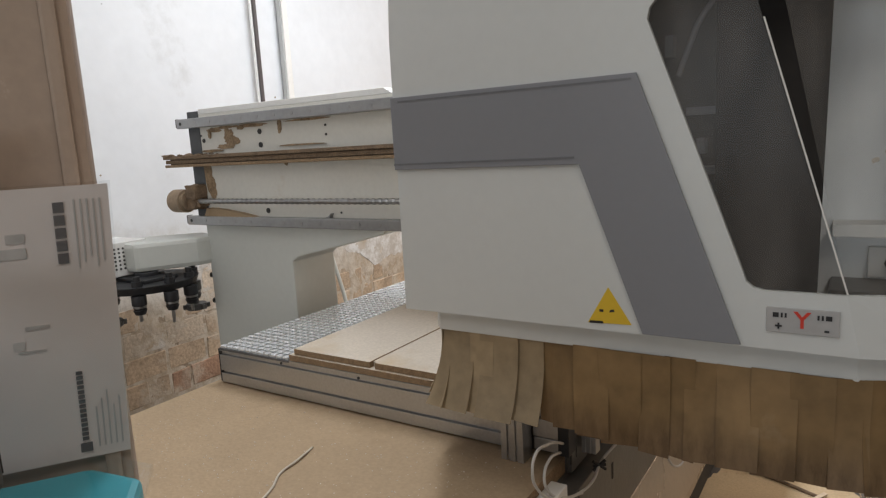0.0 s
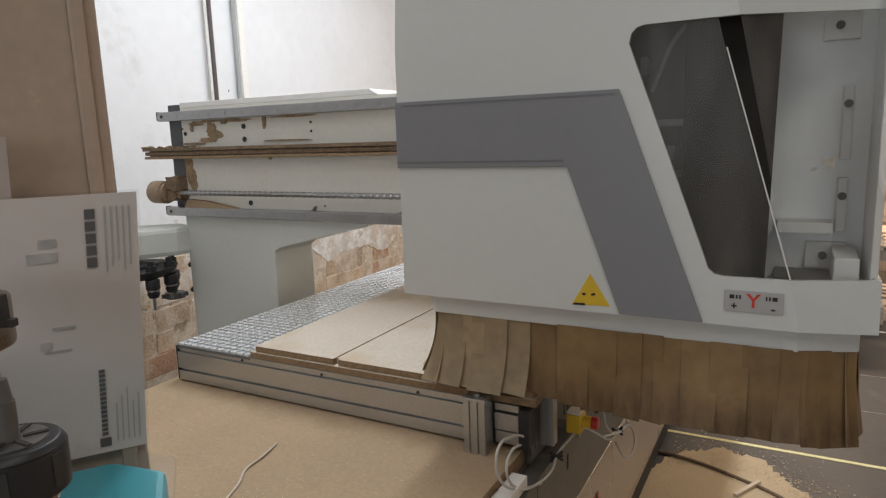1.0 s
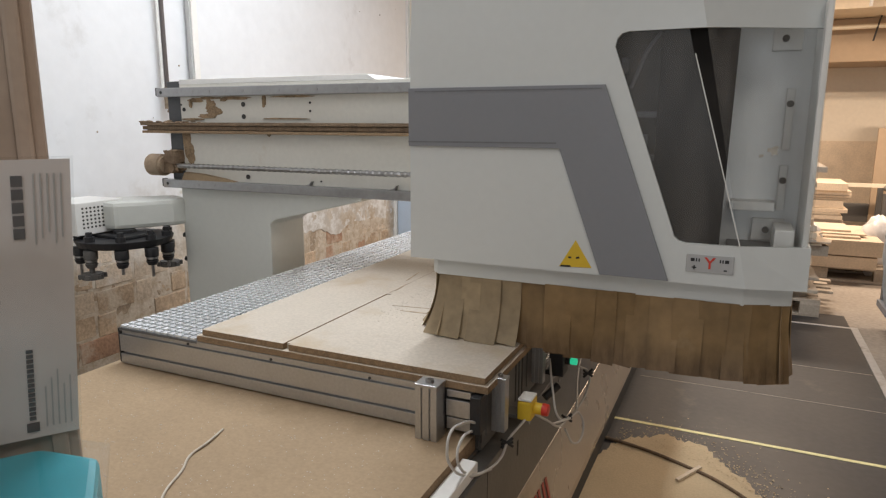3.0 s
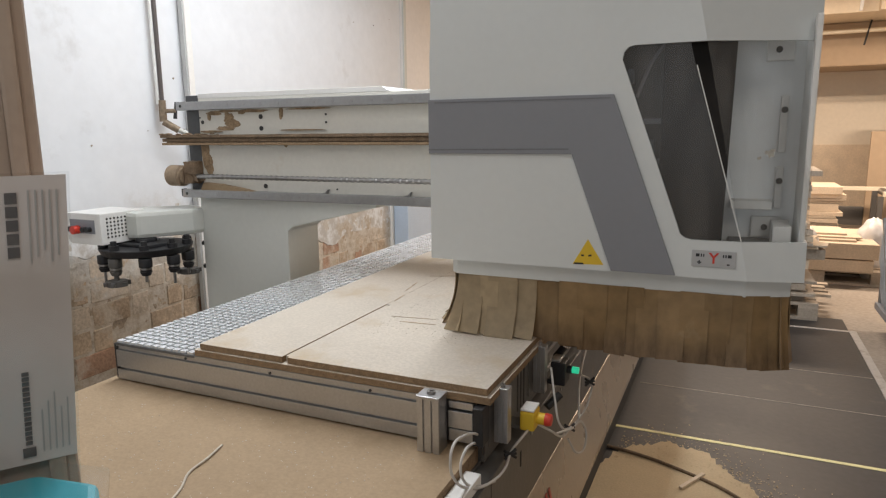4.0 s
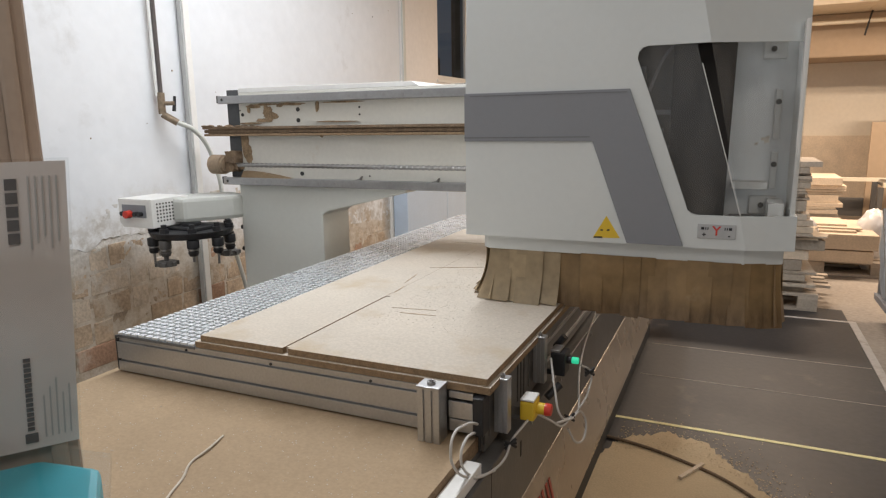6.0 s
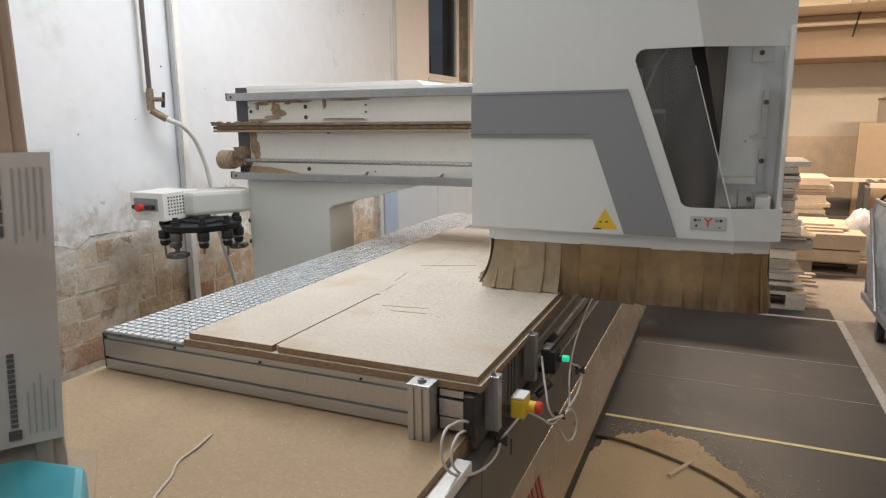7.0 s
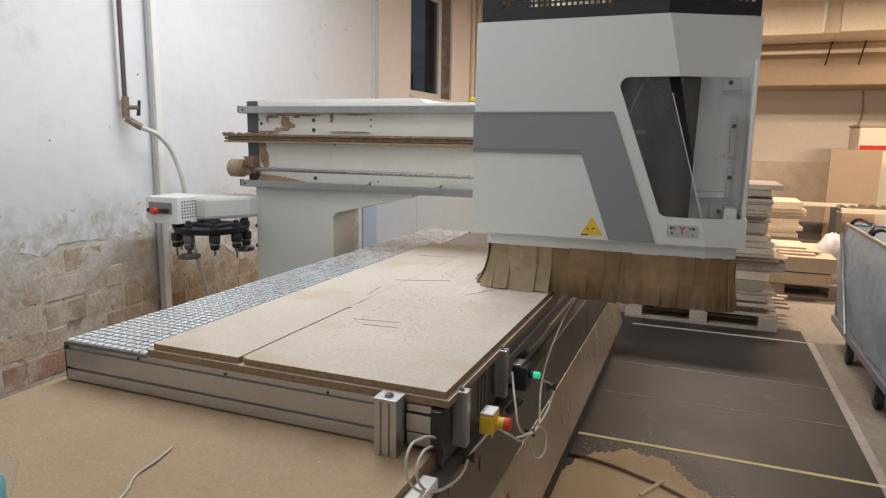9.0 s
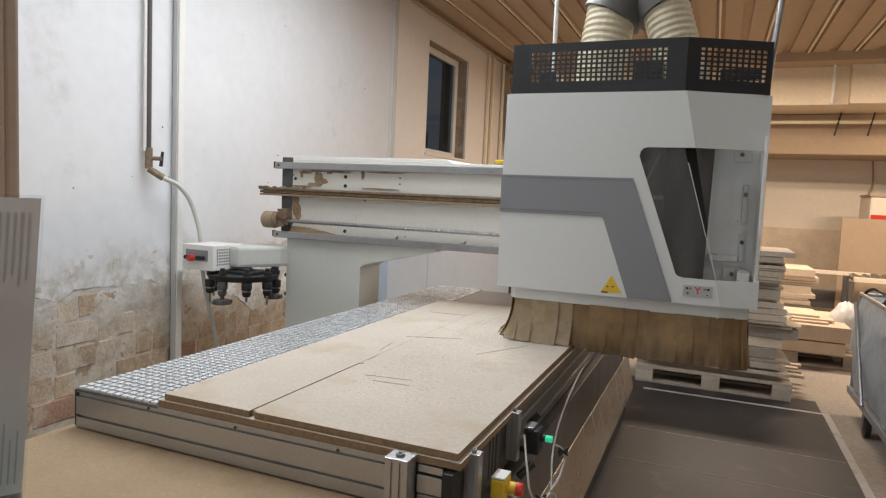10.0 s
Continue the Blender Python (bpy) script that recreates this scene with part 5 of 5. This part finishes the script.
def ring_holder(x, y, z):
    """A steel tool cone with a broad ring nut on top and a key in the ring's rim."""
    th = thing("tool_holder", "steel tool holder cone with a ring nut standing upright", "tool holder", (0, 0, 0), "tool holders")
    bm = bmesh.new()
    rod(bm, (x, y, 1.179), (x, y, z - 0.085), 0.024, 28)
    rod(bm, (x, y, z - 0.085), (x, y, z - 0.055), 0.015, 28, 0.014)
    rod(bm, (x, y, z - 0.055), (x, y, z - 0.030), 0.015, 28, 0.030)
    part("cone", bm, M_GUN, th, "dark steel neck", 0.001, True)
    bm = bmesh.new()
    rod(bm, (x, y, z - 0.030), (x, y, z), 0.040, 48)
    part("ring", bm, M_GUN, th, "polished steel ring nut", 0.0015, True)
    bm = bmesh.new()
    m = pose(x, y, z, 0, 0, 30)
    box(bm, 0.038, 0.0435, -0.003, 0.003, -0.016, 0.004, m)
    box(bm, 0.0435, 0.0480, -0.003, 0.003, -0.016, -0.011, m)
    part("key", bm, M_DARK, th, "", 0.0008)


def stud_holder(x, y, z):
    """A round-headed steel stud."""
    th = thing("tool_holder", "dark steel tool shank with a rounded head standing upright", "tool holder", (0, 0, 0), "tool holders")
    bm = bmesh.new()
    rod(bm, (x, y, 1.179), (x, y, z - 0.02), 0.019, 28)
    rod(bm, (x, y, z - 0.02), (x, y, z), 0.019, 28, 0.014)
    part("shank", bm, M_GUN, th, "", 0.003, True)


block("tool_shelf", (1.322, 1.515, -1.320, -1.186, 1.128, 1.178), M_SIDE_DARK, stand, "dark tool shelf", 0.004)
collet_holder(1.465, -1.260, 1.390)
ring_holder(1.372, -1.246, 1.452)
stud_holder(1.419, -1.254, 1.419)

# ---- far end of the hall ----
frng = random.Random(33)


def pallet(x, y, w=1.2, d=0.8, turn=0.0):
    p = thing("pallet", "grey weathered wooden pallet on the floor", "pallet", (0, 0, 0), "pallets")
    p.matrix_basis = pose(x, y, 0, 0, 0, turn)
    for k in range(3):
        y0 = (0, d / 2 - 0.05, d - 0.1)[k]
        block("runner", (0, w, y0, y0 + 0.1, 0.0, 0.022), M_WOOD_GREY, p)
        for x0 in (0, w / 2 - 0.07, w - 0.14):
            block("pallet_block", (x0, x0 + 0.14, y0, y0 + 0.1, 0.022, 0.10), M_WOOD_GREY, p)
    for x0 in (0, w / 2 - 0.07, w - 0.14):
        block("cross_board", (x0, x0 + 0.14, 0, d, 0.10, 0.122), M_WOOD_GREY, p)
    for k in range(5):
        y0 = k * (d - 0.12) / 4
        block("deck_board", (0, w, y0, y0 + 0.12, 0.122, 0.144), M_WOOD_GREY, p)
    return p


pallet(1.27, 4.37)
z = 0.145
k = 0
while z < 1.17:
    h = frng.choice((0.018, 0.025, 0.03, 0.04, 0.05, 0.085))
    if z < 0.72:
        x0, x1 = 1.30 + frng.uniform(-0.05, 0.05), 2.44 + frng.uniform(-0.10, 0.06)
    else:
        x0, x1 = 1.34 + frng.uniform(-0.03, 0.05), 2.33 + frng.uniform(-0.02, 0.03)
    if z > 1.13:
        h, x1 = 0.045, 2.42
    y0, y1 = 4.40 + frng.uniform(-0.04, 0.06), 5.10 + frng.uniform(-0.1, 0.06)
    bm = bmesh.new()
    n = 6
    pts = [(x0, y0 + frng.uniform(-0.02, 0.02)), (x1, y0 + frng.uniform(-0.03, 0.03))]
    if z < 0.72:
        pts += [(x1 + frng.uniform(-0.05, 0.03), y0 + (y1 - y0) * q + frng.uniform(-0.03, 0.03)) for q in (0.2, 0.45, 0.7)]
    pts += [(x1, y1), (x0, y1)]
    prism(bm, pts, z, z + h - 0.004, "z")
    tagged(part("board_offcut", bm, M_WOOD_GREY if frng.random() < 0.72 else M_WOOD, None, "", 0.002), "rough sawn board offcut stacked on the pallet", "board", "stacked offcuts")
    z += h
for k in range(4):
    y0 = 4.62 + k * 0.14
    tagged(block("slat", (2.30, 2.56 + frng.uniform(0, 0.06), y0, y0 + 0.08, 0.146 + k * 0.001, 0.168), M_WOOD_GREY), "grey slat sticking out from under the stack", "slat", "slats under the stack")

# crates and panel stacks behind
pallet(2.0, 5.86, 1.2, 1.0)
tagged(board("crate_panel", 1.9, 3.06, 5.80, 6.9, 0.146, 0.26, M_WOOD, M_WOOD, None), "thick stack of pale boards on a pallet", "board stack")
tagged(board("crate_panel", 1.9, 3.09, 5.78, 6.9, 0.275, 0.42, M_WOOD, M_WOOD, None), "thick stack of pale boards on a pallet", "board stack")
for x in (2.0, 2.5, 2.95):
    tagged(block("spacer", (x, x + 0.08, 5.9, 6.8, 0.2605, 0.2745), M_DARK), "dark spacer lath between two board stacks", "lath", "spacers")
for k, (x0, x1, z0, z1) in enumerate(((2.35, 2.92, 0.421, 0.44), (2.30, 2.98, 0.441, 0.455), (2.4, 2.86, 0.456, 0.475))):
    tagged(block("panel", (x0, x1, 5.9 + 0.1 * k, 6.6, z0, z1), M_WOOD, None, "", 0.002), "pale cut panel lying on the stack", "panel", "cut panels")
z = 0.145
pallet(2.0, 7.2, 1.2, 0.8)
while z < 0.80:
    h = frng.choice((0.03, 0.05, 0.09))
    tagged(block("panel", (2.05 + frng.uniform(-0.03, 0.03), 2.92 + frng.uniform(-0.05, 0.06), 7.2 + frng.uniform(-0.03, 0.03), 7.9, z, z + h - 0.004), M_WOOD, None, "", 0.003), "pale furniture panel in a stack", "panel", "furniture panels")
    z += h


def bag(x, y, z, sx, sy, sz, label, seed, lean=0.0):
    bm = bmesh.new()
    bmesh.ops.create_icosphere(bm, subdivisions=4, radius=1.0)
    for v in bm.verts:
        d = v.co.normalized()
        f = 1 + 0.16 * noise.noise(d * 2.2 + Vector((seed, 0, 0))) + 0.07 * noise.noise(d * 6 + Vector((0, seed, 0)))
        v.co = Vector((d.x * sx * f, d.y * sy * f, max(-0.98, d.z * f) * sz))
        if d.z > 0.6:
            v.co.x *= 1 - 0.5 * (d.z - 0.6)
        v.co.x += lean * v.co.z
        v.co += Vector((x, y, z))
    ob = part("plastic_bag", bm, mat("white_film", (0.75, 0.72, 0.7), 0.35, vary=0.05, scale=8, fine=30, bump=0.3), None, "", 0, True)
    return tagged(ob, label, "bag")


bag(3.12, 6.3, 0.30, 0.17, 0.17, 0.31, "bulging white plastic sack beside the board stack", 3)
bag(2.50, 5.74, 0.50, 0.06, 0.05, 0.12, "crumpled clear plastic film draped over the boards", 8, -0.5)

# conveyor, leaning boards and cabinet at the back
cv = thing("roller_conveyor", "pale roller conveyor before the back wall", "conveyor")
block("side_beam", (1.6, 3.75, 8.6, 8.66, 0.70, 0.75), M_RIB, cv, "", 0.004)
block("side_beam", (3.5, 5.2, 8.2, 8.26, 0.66, 0.72), M_RIB, cv, "", 0.004)
for k in range(12):
    bm = bmesh.new()
    rod(bm, (3.55 + k * 0.13, 8.26, 0.70), (3.55 + k * 0.13, 8.75, 0.70), 0.045, 14)
    part("roller", bm, M_STEEL, cv, "", 0, True)
for x in (1.7, 3.45, 5.1):
    block("leg", (x, x + 0.06, 8.6, 8.66, 0, 0.70), M_SIDE_DARK, cv)
    block("leg", (x, x + 0.06, 8.2, 8.26, 0, 0.66), M_SIDE_DARK, cv)
tagged(block("tan_board", (3.42, 4.02, 8.9, 8.94, 0.0, 1.46), M_CEIL, None, "", 0.004), "tall tan board standing behind the conveyor", "board")
tagged(block("crossbeam", (1.6, 3.42, 8.92, 9.0, 0.2, 0.45), M_SIDE_DARK, None, "", 0.004), "dark panel low against the back wall", "panel")
mc = thing("edge_machine", "cream panel machine with a red stripe by the back wall", "machine")
block("body", (3.78, 6.0, 9.2, 9.9, 0.0, 1.77), M_CREAM, mc, "", 0.03)
block("stripe", (3.80, 4.6, 9.19, 9.199, 1.46, 1.52), M_RED, mc, "red stripe")
block("top_edge", (3.77, 6.0, 9.19, 9.9, 1.771, 1.80), M_CEIL, mc)
block("display", (4.25, 4.45, 8.5, 8.6, 0.755, 0.88), M_WHITE, mc, "", 0.01)
tagged(tube("wall_cable", [(4.0, 10.47, 2.35), (4.02, 10.47, 2.0), (3.98, 10.47, 1.8)], 0.012, M_CEIL), "brown cable down the back wall", "cable")
lampf = thing("ceiling_lamp", "lit round lamp under the far ceiling", "lamp")
bm = bmesh.new()
bmesh.ops.create_icosphere(bm, subdivisions=3, radius=1.0, matrix=Matrix.Translation((4.30, 9.0, 2.86)) @ Matrix.Diagonal((0.16, 0.16, 0.06, 1)))
part("shade", bm, glow("lamp_glow", (1.0, 0.78, 0.5), 6.0), lampf, "", 0, True)
# small things by the window
tagged(tube("extraction_pipe", [(-0.98, 8.0, 3.3), (-0.96, 8.1, 3.0), (-0.95, 8.15, 2.5), (-0.8, 8.2, 2.3)], 0.16, M_CEIL), "brown extraction pipe bend near the window", "pipe")
for y in (7.25, 7.45, 7.9):
    tagged(tube("wall_pipe", [(WX + 0.05, y, 0.8), (WX + 0.05, y, 2.2), (WX + 0.05, y, 3.5)], 0.022, M_RIB), "thin painted pipe beside the window", "pipe", "window pipes")
tagged(tube("ceiling_conduit", [(WX + 0.06, 4.7, 3.50), (WX + 0.06, 7.5, 3.50), (WX + 0.06, 10.0, 3.50)], 0.022, M_CEIL), "brown conduit along the top of the wall", "conduit")
tagged(block("grey_cabinet", (WX + 0.02, WX + 0.42, 8.35, 8.75, 0.0, 2.45), M_SIDE_DARK, None, "", 0.01), "dark grey cabinet by the wall", "cabinet")
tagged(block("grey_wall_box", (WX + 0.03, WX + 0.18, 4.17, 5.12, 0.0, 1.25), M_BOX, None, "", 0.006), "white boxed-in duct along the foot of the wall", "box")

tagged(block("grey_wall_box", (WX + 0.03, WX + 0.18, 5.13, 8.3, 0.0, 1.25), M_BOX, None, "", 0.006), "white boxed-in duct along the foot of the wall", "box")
# trolley with a grey cover
tl = thing("trolley", "tall wire trolley wrapped in grey-blue film on castors", "trolley")
M_FILM = mat("grey_blue_film", (0.72, 0.78, 0.83), 0.35, vary=0.15, scale=7, fine=30, bump=0.4, dirt=(0.38, 0.36, 0.34), dirt_amount=0.1, dirt_scale=6)
TX0, TX1, TY0, TY1 = 2.87, 3.70, 2.72, 4.34
bm = bmesh.new()
n, m = 26, 14
for side in range(2):
    rows = []
    for i in range(n + 1):
        row = []
        for j in range(m + 1):
            zz = 0.215 + 0.69 * j / m
            if side == 0:
                p = Vector((TX0, TY0 + (TY1 - TY0) * i / n, zz))
                p.x += 0.03 * noise.noise(p * 3.5) + 0.012 * noise.noise(p * 11) - 0.03 * math.sin(math.pi * j / m)
            else:
                p = Vector((TX0 + (TX1 - TX0) * i / n, TY1, zz))
                p.y += 0.03 * noise.noise(p * 3.5) + 0.012 * noise.noise(p * 11)
            row.append(bm.verts.new(p))
        rows.append(row)
    for i in range(n):
        for j in range(m):
            bm.faces.new((rows[i][j], rows[i + 1][j], rows[i + 1][j + 1], rows[i][j + 1]))
bmesh.ops.solidify(bm, geom=bm.faces[:], thickness=0.004)
part("film", bm, M_FILM, tl, "wrinkled grey-blue film", 0, True)
block("tray", (TX0 - 0.03, TX1, TY0 - 0.03, TY1 + 0.02, 0.155, 0.205), M_GREY, tl, "grey steel base", 0.006)
for a, b in (((TX0, TY1, 0.205), (TX0, TY1, 0.92)), ((TX0, TY0, 0.205), (TX0, TY0, 0.92)), ((TX0, TY0, 0.92), (TX0, TY1, 0.92)), ((TX0, TY1, 0.92), (TX1, TY1, 0.92)), ((TX0 - 0.045, TY1 - 0.1, 0.86), (TX0 - 0.045, TY1 - 0.6, 0.21)), ((TX0, TY0, 0.92), (TX1, TY0, 0.92))):
    bm = bmesh.new()
    rod(bm, a, b, 0.014, 10)
    part("frame_bar", bm, M_ALU, tl, "", 0, True)
for y in (TY1 - 0.10, TY1 - 0.75):
    tube("handle", [(TX0, y, 0.915), (TX0 + 0.02, y - 0.05, 0.965), (TX0 + 0.06, y - 0.30, 0.975), (TX0 + 0.03, y - 0.55, 0.96), (TX0, y - 0.58, 0.915)], 0.012, M_BLACK, tl, "black bent tube handle")
block("content", (TX0 + 0.05, TX1 - 0.03, TY0 + 0.04, TY1 - 0.05, 0.206, 0.80), M_GREY, tl, "dark load inside")
for x in (TX0 - 0.005, TX1 - 0.06):
    for y in (2.906, 3.741):
        bm = bmesh.new()
        rod(bm, (x - 0.018, y, 0.068), (x + 0.018, y, 0.068), 0.068, 20)
        wh = part("castor_wheel", bm, M_BLACK, tl, "black castor wheel", 0.003, True)
        bm = bmesh.new()
        box(bm, x - 0.026, x - 0.02, y - 0.03, y + 0.03, 0.05, 0.154)
        box(bm, x + 0.02, x + 0.026, y - 0.03, y + 0.03, 0.05, 0.154)
        part("fork", bm, M_SIDE_DARK, wh)

# ---- wall bricks, last ----
def brick_mesh(w, h, seed):
    bm = bmesh.new()
    box(bm, 0, 0.018, -0.002, w + 0.002, -0.002, h + 0.002)
    bmesh.ops.bevel(bm, geom=bm.edges[:], offset=0.006, segments=1, affect="EDGES")
    for v in bm.verts:
        v.co += Vector((0.004 * noise.noise(v.co * 30 + Vector((seed, 0, 0))), 0.006 * noise.noise(v.co * 25 + Vector((0, seed, 0))), 0.006 * noise.noise(v.co * 25 + Vector((0, 0, seed)))))
    return mesh(bm, "brick", M_BRICK)


wrng = random.Random(5)
LONG = [brick_mesh(0.235, 0.118, k * 3.7) for k in range(5)]
SHORT = [brick_mesh(0.112, 0.118, 40 + k * 3.7) for k in range(4)]
RED_SHORT = SHORT[0].copy()
RED_SHORT.materials.clear()
RED_SHORT.materials.append(M_BRICK_RED)
RED_LONG = LONG[1].copy()
RED_LONG.materials.clear()
RED_LONG.materials.append(M_BRICK_RED)
WASHED = {}
for short, group in ((0, LONG), (1, SHORT)):
    for k in range(4):
        m = group[k].copy()
        m.materials.clear()
        m.materials.append(M_WASHED)
        WASHED["brick%d%d" % (short, k)] = m
for row in range(6):
    z = 0.26 + row * 0.132
    y = -0.75 + (0.12 if row % 2 else 0.0)
    while y < 4.1:
        short = wrng.random() < 0.45
        w = 0.112 if short else 0.235
        me = wrng.choice(SHORT if short else LONG)
        if wrng.random() < (0.12 if y < 2.1 else 0.06):
            me = RED_SHORT if short else RED_LONG
        if z + 0.06 < lower_edge(y + w / 2) and wrng.random() > 0.06:
            ob = new("brick", me)
            ob.parent = wall
            if wrng.random() < (z - 0.35) * 1.8:
                ob.data = WASHED[me.name[:5] + str(int(short)) + str(wrng.randrange(4))]
            ob.location = (WX - 0.0300 + wrng.uniform(-0.003, 0.003), y, z + wrng.uniform(-0.006, 0.006))
        y += w + 0.014


def motions():
    walk(gantry, [(t, pose(0, y, 0)) for t, y in TRAVEL])


motions()
